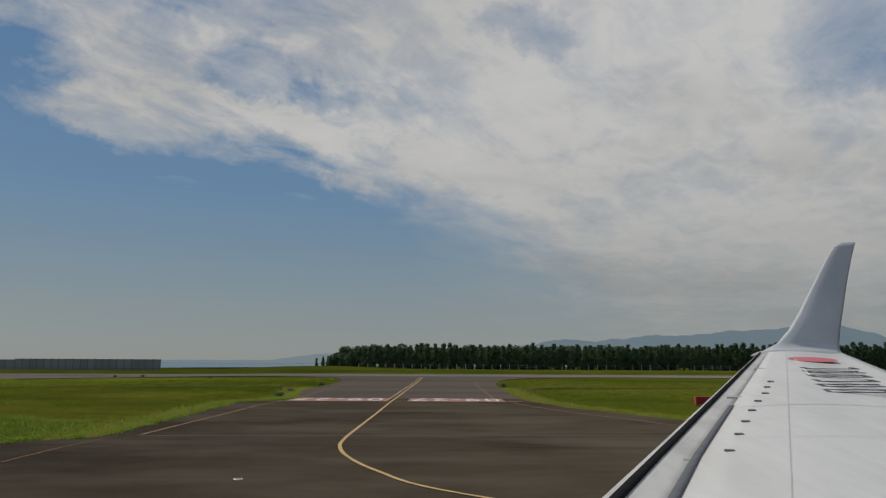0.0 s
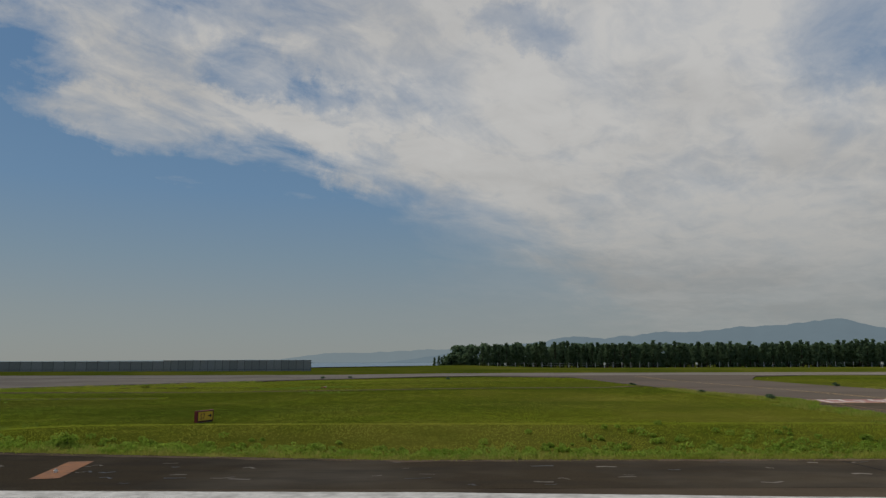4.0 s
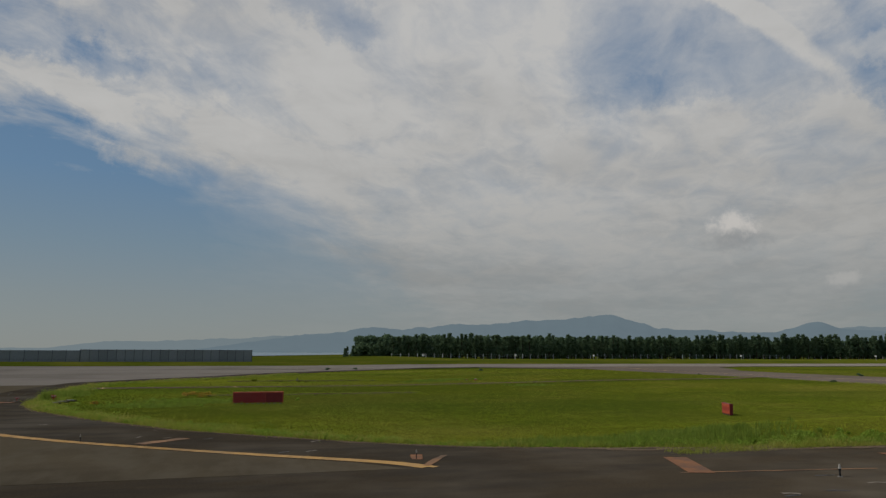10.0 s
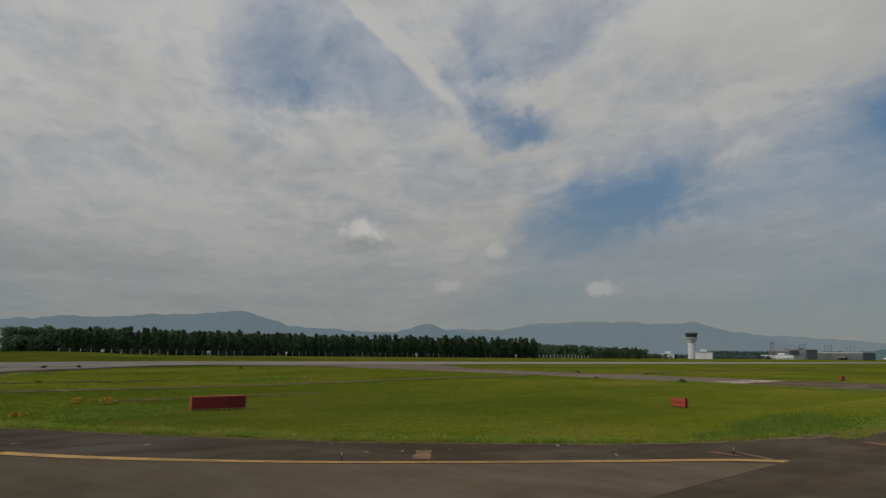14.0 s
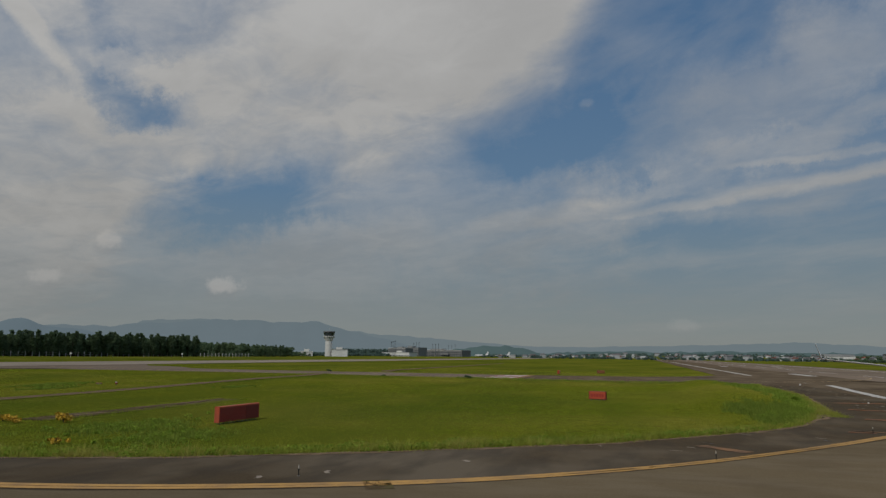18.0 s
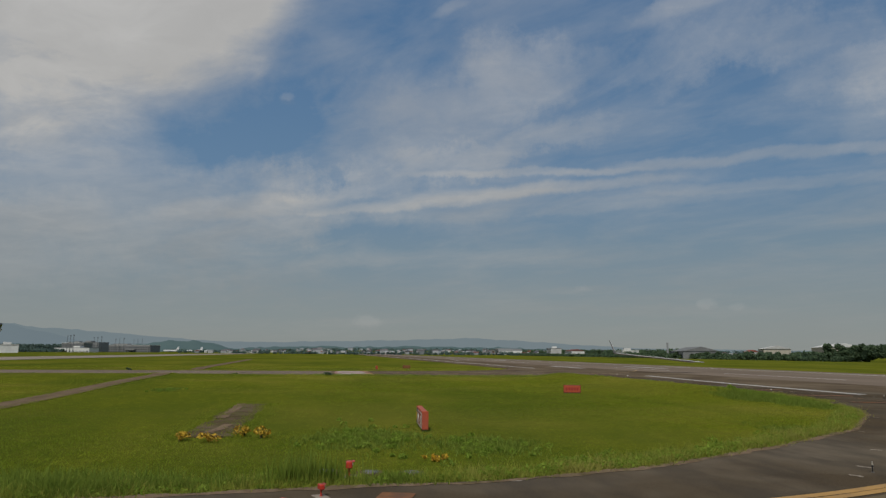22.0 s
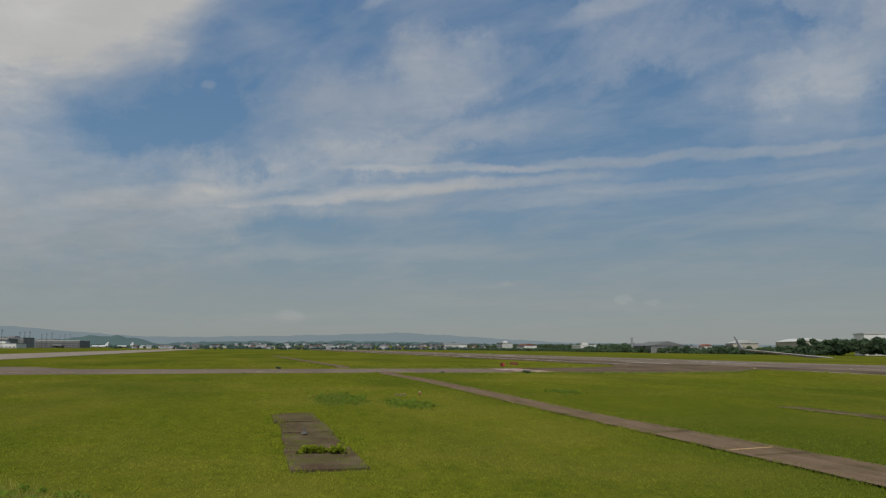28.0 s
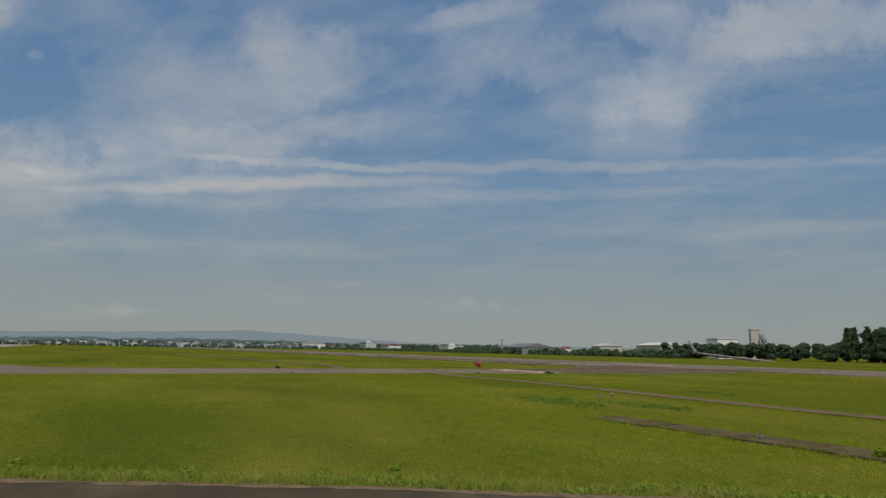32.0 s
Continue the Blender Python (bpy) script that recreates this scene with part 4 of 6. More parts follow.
yel_ = part("panel", box(-0.72, 0.72, -0.142, -0.132, 0.11, 0.57, 0.003), M_signyellow, sy, "yellow panel")
lettering("figure", "S7", 0.44, M_black, yel_, pose(-0.30, -0.145, 0.34, 90, 0, 0))
part("arrow_shaft", box(0.22, 0.50, -0.149, -0.142, 0.315, 0.365), M_black, yel_)
bm = bmesh.new()
vs = [bm.verts.new(v) for v in ((0.44, -0.149, 0.22), (0.64, -0.149, 0.34), (0.44, -0.149, 0.46), (0.44, -0.142, 0.22), (0.64, -0.142, 0.34), (0.44, -0.142, 0.46))]
for f in ((0, 1, 2), (5, 4, 3), (0, 3, 4, 1), (1, 4, 5, 2), (2, 5, 3, 0)):
    bm.faces.new([vs[i] for i in f])
part("arrow_head", bm, M_black, yel_)
back_ = sign_panel(sy, -0.78, 0.78, 0.121, 0.07, 0.61, M_orange, "red orange back panel")
for k in range(5):
    part("bar", box(-0.60 + k * 0.26, -0.44 + k * 0.26, 0.133, 0.139, 0.22, 0.46), M_signred, back_)
# holding sign on the far side of the crossing taxiway
sa = sign_body(1.6, 0.62, 0.34, "red runway holding sign beyond the crossing taxiway", (20.46, 57.0, 0.10), 0, 4, 0.05)
sign_panel(sa, -0.76, 0.76, -0.171, 0.08, 0.64, M_signred, "plain red back panel")
sign_panel(sa, -0.76, 0.76, 0.171, 0.08, 0.64, M_signred, "red panel")
# more signs far across the field
for (x, y, tn, ln) in ((33.0, 50.0, 90, 1.5),):
    so = sign_body(ln, 0.6, 0.34, "small orange backed sign far across the grass", (x, y, float(rise(x, y))), tn, 4, 0.05, M_rust)
    sign_panel(so, -ln / 2 + 0.05, ln / 2 - 0.05, 0.171, 0.08, 0.6, M_rust)


# ---------------------------------------------------------------- lights
def edge_light(x, y, label="small taxiway edge light on a short stem"):
    ob = thing("edge_light", label, "airfield light", "taxiway edge lights", (x, y, float(rise(x, y)) + 0.05))
    part("base_plate", cone(0.15, 0.13, 0.0, 0.03, 12), M_lamp, ob)
    part("stem", cone(0.05, 0.045, 0.02, 0.24, 8), M_black, ob)
    part("collar", cone(0.075, 0.085, 0.22, 0.28, 12), M_black, ob)
    part("globe", cone(0.075, 0.04, 0.28, 0.42, 12), M_lens, ob)
    ob.scale = (0.55, 0.55, 0.85)
    return ob


proto = edge_light(-68.3, 25.3)
for x, y in ((-79.3, 31.85), (-90.9, 39.6), (-98.2, 51.0), (-15.7, 36.2), (-15.9, 46.8), (11.0, 52.0), (9.5, 66.0)):
    copy_thing(proto, pose(x, y, float(rise(x, y)) + 0.05) @ Matrix.Diagonal((0.55, 0.55, 0.85, 1)))


def inset_light(x, y):
    ob = thing("inset_light", "white inset runway light flush with the asphalt", "airfield light", "inset lights", (x, y, 0.05))
    part("rim", cone(0.19, 0.16, 0.0, 0.03, 16), M_signwhite, ob)
    part("lens", cone(0.07, 0.04, 0.028, 0.05, 12), M_lens, ob)
    part("bolt_ring", cone(0.12, 0.12, 0.028, 0.036, 16), M_lamp, ob)
    return ob


ip = inset_light(-5.5, 20.2)
ip.scale = (0.7, 0.7, 0.7)


def runway_edge_light(x, y, turn=0):
    ob = thing("runway_edge_light", "white raised runway edge light on asphalt", "airfield light", "runway edge lights", (x, y, 0.05), turn)
    part("base_plate", cone(0.2, 0.18, 0.0, 0.03, 14), M_lamp, ob)
    part("body", cone(0.15, 0.17, 0.03, 0.22, 14), M_signwhite, ob, "white enamelled body")
    part("lens", cone(0.14, 0.08, 0.22, 0.34, 14), M_lens, ob)
    return ob


el = runway_edge_light(-15.5, 22.7)
el.scale = (0.62, 0.62, 0.62)
for x, y in ((-54.5, 25.4), (45.0, 23.4), (105.0, 23.4), (165.0, 23.4), (225.0, 23.4), (45.0, -24.4), (105.0, -24.4), (165.0, -24.4)):
    copy_thing(el, pose(x, y, 0.05) @ Matrix.Diagonal((0.62, 0.62, 0.62, 1)))


def guard_light(x, y, turn, label):
    ob = thing("guard_light", label, "airfield light", "guard lights", (x, y, 0.06), turn)
    part("pad", box(-0.55, 0.55, -0.35, 0.35, -0.06, 0.03, 0.02), M_concrete, ob, "small pale concrete pad")
    part("stem", cone(0.05, 0.045, 0.02, 0.42, 10), M_lampred, ob)
    part("flange", cone(0.11, 0.10, 0.02, 0.05, 12), M_lampred, ob)
    head = part("head", box(-0.26, 0.26, -0.13, 0.13, 0.38, 0.66, 0.04), M_lampred, ob)
    for s in (-1, 1):
        part("lens", cone(0.09, 0.085, 0.0, 0.03, 14, m=pose(s * 0.125, -0.13, 0.56, 90, 0, 0)), M_lens, head)
        part("hood", box(s * 0.125 - 0.11, s * 0.125 + 0.11, -0.24, -0.12, 0.655, 0.675, 0.005), M_lampred, head)
    ob.scale = (0.62, 0.62, 0.62) if x > -98 else (0.42, 0.42, 0.42)
    return ob


guard_light(-97.3, 65.6, 0, "red runway guard light on a concrete pad in grass")
guard_light(-99.8, 66.3, 20, "red guard light at the edge of the taxiway")
guard_light(-101.4, 67.1, 30, "red guard light at the edge of the taxiway")
# round light bases let into the verge
for x, y in ((-96.3, 66.2), (-96.8, 63.9), (-96.6, 65.0)):
    ob = thing("ground_light", "round pale concrete ground light set in grass", "airfield light", "ground lights", (x, y, 0.02))
    part("ring", cone(0.42, 0.40, -0.04, 0.05, 20), M_pad, ob)
    part("cover_plate", cone(0.24, 0.22, 0.05, 0.08, 16), M_lamp, ob, "dark steel cover plate")
# light bars of three lamps, on the pad and in the grass
for x, y in ((-82.3, 100.2), (-57.6, 92.4)):
    ob = thing("light_bar", "low bar of three small pale lamps", "airfield light", "light bars", (x, y, float(rise(x, y)) + 0.06), 80)
    part("beam", box(-0.75, 0.75, -0.05, 0.05, 0.12, 0.2, 0.01), M_lamp, ob)
    for k in (-1, 0, 1):
        part("leg", cone(0.03, 0.03, -0.06, 0.14, 8, (k * 0.5, 0)), M_lamp, ob)
        lamp = part("lamp", cone(0.1, 0.1, -0.09, 0.09, 10, m=pose(k * 0.5, 0, 0.3, 90, 0, 0)), M_orange, ob)
        part("lens", cone(0.085, 0.085, -0.01, 0.01, 10, m=pose(k * 0.5, 0.1, 0.3, 90, 0, 0)), M_lens, lamp)
    ob.scale = (0.55, 0.45, 0.45)
# peg on the second pad
pg = thing("peg", "small dark iron peg on the concrete pad", "peg", "", (-77.2, 100.4, 0.12))
part("stem", cone(0.05, 0.03, 0, 0.28, 8), M_lamp, pg)
part("foot", cone(0.14, 0.12, -0.03, 0.04, 10), M_lamp, pg)
# low marker on the grass
for x, y in ((-57.0, 90.9),):
    ob = thing("marker_board", "small white and orange marker in the grass", "marker", "markers", (x, y, float(rise(x, y))))
    part("post", cone(0.03, 0.03, -0.05, 0.3, 8), M_lamp, ob)
    part("board", box(-0.22, 0.22, -0.04, 0.04, 0.22, 0.5, 0.01), M_orange, ob)
    part("cap", box(-0.22, 0.22, -0.045, 0.045, 0.42, 0.52, 0.01), M_signwhite, ob)
    ob.scale = (0.8, 0.8, 0.6)


# ---------------------------------------------------------------- wing of the aircraft, as it stands at the start
def wing():
    ob = thing("aircraft_wing", "white airliner wing with upturned winglet at the tip", "aircraft wing")
    aft, out = Vector((0.99888, -0.04722, 0)), Vector((0.04722, 0.99888, 0))
    eye = Vector((0, 0, 0))

    def P(a, o, z):
        q = eye + aft * a + out * o
        return (q.x, q.y, z)

    def surf(o):
        """Height of the upper skin over the span."""
        return 2.30 + (o - 4.9) * 0.1099

    def lead_(o):
        return 0.83 + (o - 4.9) * 0.4827

    def trail_(o):
        # straight outboard, kinked inboard
        return 7.5 - (15.35 - o) * 0.268 if o > 6 else 4.99 + (6 - o) * 0.02

    def skin(o0, o1, f0, f1, lift, n=14, m=8, thick=None):
        """A strip of skin between two chord fractions."""
        bm = bmesh.new()
        grid = []
        for i in range(n + 1):
            o = o0 + (o1 - o0) * i / n
            c0, c1 = lead_(o), trail_(o)
            row = []
            for j in range(m + 1):
                f = f0 + (f1 - f0) * j / m
                arch = 0.05 * (c1 - c0) * (math.sin(math.pi * min(f * 1.15 + 0.08, 1)) - 0.25) * 0.55
                row.append(bm.verts.new(P(c0 + (c1 - c0) * f, o, surf(o) + arch + lift)))
            grid.append(row)
        for i in range(n):
            for j in range(m):
                bm.faces.new((grid[i][j], grid[i][j + 1], grid[i + 1][j + 1], grid[i + 1][j]))
        bmesh.ops.recalc_face_normals(bm, faces=bm.faces)
        if thick:
            g = bmesh.ops.extrude_face_region(bm, geom=list(bm.faces))
            bmesh.ops.translate(bm, verts=[v for v in g["geom"] if isinstance(v, bmesh.types.BMVert)], vec=(0, 0, -thick))
            bmesh.ops.recalc_face_normals(bm, faces=bm.faces)
        for f in bm.faces:
            f.smooth = True
        return bm

    main = part("main_skin", skin(2.2, 15.3, 0.115, 1.0, 0.0, 20, 12, 0.16), M_wing, ob, "off-white painted wing skin")
    slat = part("leading_edge_slat", skin(2.2, 15.0, -0.012, 0.108, -0.012, 20, 4, 0.12), M_bare, ob, "polished metal leading edge")
    part("nose_seal", skin(2.2, 15.0, 0.006, 0.027, 0.012, 20, 2, 0.03), M_seal, slat, "black seal strip")
    part("slat_gap", skin(2.2, 8.37, 0.100, 0.119, 0.008, 10, 2, 0.03), M_greyseal, ob, "dark grey strip behind the slat")
    def arch_at(a, o):
        c0, c1 = lead_(o), trail_(o)
        f = (a - c0) / (c1 - c0)
        return surf(o) + 0.05 * (c1 - c0) * (math.sin(math.pi * min(f * 1.15 + 0.08, 1)) - 0.25) * 0.55

    def line(name, p0, p1, width, mat, n=24, lift=0.006):
        """A thin line on the skin between two points given as aft, out."""
        bm = bmesh.new()
        d = Vector((p1[0] - p0[0], p1[1] - p0[1])).normalized() * width / 2
        prev = None
        for i in range(n + 1):
            a, o = p0[0] + (p1[0] - p0[0]) * i / n, p0[1] + (p1[1] - p0[1]) * i / n
            now = [bm.verts.new(P(a + s * d.y, o - s * d.x, arch_at(a, o) + lift)) for s in (-1, 1)]
            if prev:
                bm.faces.new((prev[0], prev[1], now[1], now[0]))
            prev = now
        part(name, bm, mat, main)

    line("spar_line", (1.22, 3.0), (6.0, 14.4), 0.004, M_skinline)
    line("rib_line", (2.88, 8.22), (5.6, 8.55), 0.016, M_skinline)
    for o in (6.5, 7.4):
        line("rivet_row", (lead_(o) + 0.5, o), (4.8, o + 0.25), 0.006, M_bare)
    line("rub_strip", (4.9, 11.0), (6.0, 14.2), 0.02, M_signwhite)
    for a, o in ((4.12, 10.44), (3.86, 9.9), (3.62, 9.35), (3.30, 8.75), (3.0, 8.13), (2.70, 7.5), (2.42, 6.89), (2.11, 6.24)):
        bm = box(-0.04, 0.04, -0.022, 0.022, 0, 0.018, 0.005)
        v = part("vortex_tab", bm, M_greyseal, main)
        v.matrix_basis = pose(*P(a - 0.08, o - 0.17, surf(o - 0.17) + 0.045), 6, 0, -3)
    for a, o in ((1.7, 5.89), (3.12, 9.05), (4.58, 12.04)):
        v = part("track_bracket", box(-0.09, 0.09, -0.03, 0.03, 0, 0.022, 0.008), M_skinline, slat)
        v.matrix_basis = pose(*P(a, o, surf(o) + 0.01), 6, 0, -25)
    # tail mark and registration as plain shapes
    bm = bmesh.new()
    bmesh.ops.create_circle(bm, cap_ends=True, segments=28, radius=1.0)
    bmesh.ops.scale(bm, vec=(0.40, 0.42, 1), verts=bm.verts)
    disc = part("roundel", bm, material("faded_red", (0.62, 0.16, 0.17), (0.55, 0.13, 0.15), 3, 0.5, 0), main, "faded red disc")
    disc.matrix_basis = pose(*P(6.0, 13.33, surf(13.33) + 0.048), 6.3, 0, -3)
    for k in range(6):
        o = 9.45 + k * 0.50
        a = 4.80 + (o - 9.5) * 0.34
        for x0, x1, y0, y1 in ((-0.42, 0.42, 0.085, 0.13), (-0.42, 0.42, -0.13, -0.085), (-0.42, -0.34, -0.085, 0.085), (0.34, 0.42, -0.085, 0.085)):
            if k % 3 == 1 and x0 == 0.34 or k % 3 == 2 and y0 == 0.085:
                continue
            b_ = part("bar", box(x0, x1, y0, y1, 0, 0.008), M_regdark, main)
            b_.matrix_basis = pose(*P(a, o, surf(o) + 0.046), 6.3, 0, -3)
    # winglet: blended root, swept blade
    prof = [(15.05, 3.36, 5.55, 7.46), (15.3, 3.42, 5.82, 7.50), (15.42, 3.50, 6.02, 7.52), (15.47, 3.62, 6.27, 7.54), (15.51, 3.89, 6.53, 7.60), (15.60, 4.25, 6.80, 7.72), (15.77, 4.93, 7.25, 7.95), (15.9, 5.5, 7.63, 8.16), (15.95, 5.74, 7.81, 8.26), (15.965, 5.84, 8.0, 8.3)]
    bm = bmesh.new()
    rings = []
    for o, z, a0, a1 in prof:
        ring = []
        for j in range(12):
            th = 2 * math.pi * j / 12
            f = 0.5 - 0.5 * math.cos(th)
            tk = 0.055 * (a1 - a0) * math.sin(th) * (1.25 - 0.6 * f)
            flat = min(max((z - 3.36) / 0.5, 0), 1)
            ring.append(bm.verts.new(P(a0 + (a1 - a0) * f, o - tk * flat, z + tk * (1 - flat))))
        rings.append(ring)
    for r0, r1 in zip(rings, rings[1:]):
        for j in range(12):
            bm.faces.new((r0[j], r0[(j + 1) % 12], r1[(j + 1) % 12], r1[j]))
    bm.faces.new(rings[-1])
    bm.faces.new(rings[0])
    bmesh.ops.recalc_face_normals(bm, faces=bm.faces)
    for f in bm.faces:
        f.smooth = True
    part("winglet", bm, M_winglet, ob, "silver grey winglet")
    return ob


wing()


# ---------------------------------------------------------------- fence by the sea
def fence_run(name, x0, x1, y, height, step, label):
    ob = thing(name, label, "fence", "boundary fences", (0, y, float(rise(-100, y))))
    n = int(abs(x1 - x0) / step)
    pm = mesh_of(box(-step / 2 + 0.05, step / 2 - 0.05, -0.02, 0.02, 0.12, height, 0.0), "panel")
    post = mesh_of(box(-0.06, 0.06, -0.06, 0.06, -0.1, height + 0.12, 0.0), "post")
    rail = mesh_of(box(-step / 2, step / 2, -0.05, -0.025, 0, 0.07), "rail")
    for k in range(n):
        x = x0 + (k + 0.5) * step
        p1 = part("panel", pm, M_fence, ob)
        p1.location.x = x
        for z in (0.5, height - 0.12):
            p2 = part("rail", rail, M_post, ob)
            p2.location = (x, 0, z)
        p3 = part("post", post, M_post, ob)
        p3.location = (x - step / 2, 0, 0)
    p3 = part("post", post, M_post, ob)
    p3.location = (x0 + n * step, 0, 0)
    return ob


fence_run("windbreak_fence", -121.0, -79.8, 206.5, 3.10, 2.06, "tall grey louvred windbreak fence with steel posts")
fence_run("windbreak_fence", -242.2, -121.2, 207.5, 2.85, 3.1, "long grey windbreak fence along the shore")
# low fence before the pine wood
pf = thing("perimeter_fence", "low perimeter fence with pale posts before pine wood", "fence", "boundary fences", (0, 0, 1.2))
pm = mesh_of(box(-0.09, 0.09, -0.09, 0.09, -0.1, 1.9), "post")
wm = mesh_of(box(0, 3.2, -0.012, 0.012, -0.012, 0.012), "wire")
for k in range(90):
    x = -30 + 3.2 * k
    y = 262 + 3 * math.sin(k * 0.05)
    q = part("post", pm, M_palepost, pf)
    q.location = (x, y, 0)
    for z in (0.8, 1.5):
        q = part("wire", wm, M_palepost, pf)
        q.location = (x, y, z)


# ---------------------------------------------------------------- pine wood
def leaf_cloud(rng, centres, sizes, count, leaf, flat=0.7):
    """Many small leaf facets scattered in clumps."""
    n = len(centres)
    idx = rng.integers(0, n, count)
    dirs = rng.normal(size=(count, 3))
    dirs /= np.linalg.norm(dirs, axis=1)[:, None]
    rad = sizes[idx] * rng.uniform(0.35, 1.0, count) ** 0.5
    c = centres[idx] + dirs * rad[:, None] * np.array([1, 1, flat])
    a = rng.normal(size=(count, 3))
    b = rng.normal(size=(count, 3))
    a /= np.linalg.norm(a, axis=1)[:, None]
    b -= (a * b).sum(1)[:, None] * a
    b /= np.linalg.norm(b, axis=1)[:, None]
    s = (leaf * rng.uniform(0.6, 1.4, count))[:, None]
    v = np.empty((count, 4, 3))
    v[:, 0], v[:, 1], v[:, 2], v[:, 3] = c + a * s, c + b * s * 0.55, c - a * s, c - b * s * 0.55
    return v.reshape(-1, 3), np.arange(count * 4).reshape(-1, 4)


def pine(seed, height, label="tall dark green coastal pine with bare lower trunk"):
    rng = np.random.default_rng(seed)
    trunk = bmesh.new()
    lean = rng.uniform(-0.06, 0.06, 2)
    cone(0.22, 0.07, -0.1, height * 0.9, 7, bm=trunk)
    for v in trunk.verts:
        v.co.x += lean[0] * v.co.z
        v.co.y += lean[1] * v.co.z
    centres, sizes = [], []
    for k in range(54):
        z = height * (0.14 + 0.84 * (k + rng.random()) / 54)
        r = ((1.06 - z / height) ** 0.7 * height * 0.21 + 0.10) * rng.uniform(0.35, 1.0)
        th = rng.uniform(0, 6.28)
        c = np.array([math.cos(th) * r * 0.8 + lean[0] * z, math.sin(th) * r * 0.8 + lean[1] * z, z])
        centres.append(c)
        sizes.append(rng.uniform(0.55, 0.95) * (1.2 - 0.65 * z / height))
        limb = Vector(c) - Vector((lean[0] * z, lean[1] * z, z - 0.5))
        m = Matrix.Translation((lean[0] * z, lean[1] * z, z - 0.5)) @ limb.to_track_quat("Z", "Y").to_matrix().to_4x4()
        if k % 3 == 0:
            cone(0.05, 0.02, 0, limb.length, 4, bm=trunk, m=m)
    centres.append(np.array([lean[0] * height, lean[1] * height, height * 0.97]))
    sizes.append(0.6)
    v, f = leaf_cloud(rng, np.array(centres), np.array(sizes), 1450, 0.27)
    root = part("pine_tree", trunk, M_bark)
    me = from_arrays("crown", v, f)
    part("crown", me, M_needle, root)
    return tagged(root, label, "tree", "pine wood")


rngw = np.random.default_rng(5)
protos = [pine(20 + k, h) for k, h in enumerate((9.2, 9.7, 10.2, 8.8, 9.5, 8.4))]
spots = []
for row_ in range(2):
    x = -46.0 + row_ * 1.5
    while x < 205:
        spots.append((x, 266 + row_ * 4.5 + rngw.uniform(-1.4, 1.4) - 10 * max(0, (x - 120) / 90), min(1.0, 0.45 + (x + 46) / 45) * (1 + max(0, x - 60) / 900) * rngw.uniform(0.92, 1.08)))
        x += rngw.uniform(1.9, 3.2)
for k in range(46):
    spots.append((rngw.uniform(290, 440), rngw.uniform(325, 350), rngw.uniform(0.8, 1.1)))
for k in range(46):
    f_ = k / 46
    spots.append((127 - 72 * f_ + rngw.uniform(-2, 2), -217 - 34 * f_ + rngw.uniform(-4, 4), rngw.uniform(1.62, 1.85)))
used = set()
for x, y, s in spots:
    k = int(rngw.integers(0, len(protos)))
    m = Matrix.Translation((x, y, float(rise(x, y)) - 0.05 if y > 0 else 0)) @ pose(0, 0, 0, 0, 0, rngw.uniform(0, 360))
    if k in used:
        o_ = copy_thing(protos[k], m)
    else:
        used.add(k)
        o_ = protos[k]
        o_.matrix_basis = m
    o_.scale = (s, s, s * (0.93 if 0 < y < 290 else 1.0))


def wood(name, label, xs, y0, y1, h0, h1, count, seed, leaf=0.6, mat=None):
    """A far wood whose trees cannot be told apart."""
    rng = np.random.default_rng(seed)
    n = max(12, int((xs[1] - xs[0]) * (y1 - y0) / 22))
    c = np.c_[rng.uniform(xs[0], xs[1], n), rng.uniform(y0, y1, n), np.zeros(n)]
    hh = rng.uniform(h0, h1, n)
    c[:, 2] = hh - 1.6
    low = c.copy()
    low[:, 2] = hh * rng.uniform(0.25, 0.7, n)
    v, f = leaf_cloud(rng, np.r_[c, low], np.r_[rng.uniform(1.4, 2.4, n), rng.uniform(1.6, 2.8, n)], count, leaf)
    ob = new(name, from_arrays(name, v, f))
    ob.data.materials.append(mat or M_needle)
    return tagged(ob, label, "trees", "", "stuff")


wood("pine_wood", "dense dark green pine wood behind the front trees", (-38, 208), 272, 306, 8.2, 10.6, 120000, 3, 0.50)
wood("pine_wood", "green undergrowth and lower boughs along wood edge", (-44, 205), 266, 276, 2.6, 7.0, 60000, 31, 0.5)
wood("pine_wood", "tall dark wood beyond the runway", (60, 132), -256, -215, 13.5, 17.0, 80000, 32, 0.7)
wood("pine_wood", "dark undergrowth at the foot of the tall wood", (60, 133), -232, -212, 3, 10, 34000, 33, 0.7)
wood("pine_wood", "dark green wood farther along the airfield edge", (290, 480), 340, 366, 7, 10, 42000, 4, 0.7)
wood("pine_wood", "dense green wood joining the two groves", (195, 300), 276, 336, 7, 10, 36000, 5, 0.65)
wood("pine_wood", "low green wood running towards the control tower", (440, 640), 400, 420, 3, 6, 9000, 6, 0.7)


# ---------------------------------------------------------------- sea, far hills
sea = new("water", from_arrays("water", [(-4600, 330, 0.55), (-150, 330, 0.55), (60, 900, 0.55), (1200, 4600, 0.55), (-4600, 4600, 0.55)], [(0, 1, 2, 3, 4)]))
sea.data.materials.append(M_water)
tagged(sea, "pale blue sea beyond the fence", "sea", "", "structure")

RIDGE_WEST = ((60, 0.0), (13, 0.0), (12.6, 0.2), (10.7, 0.5), (8, 0.74), (5, 0.8), (2.7, 0.9), (-0.7, 1.04), (-3, 1.2), (-5, 1.30), (-9, 1.2), (-13, 0.7), (-20, 0.0), (-170, 0.0))
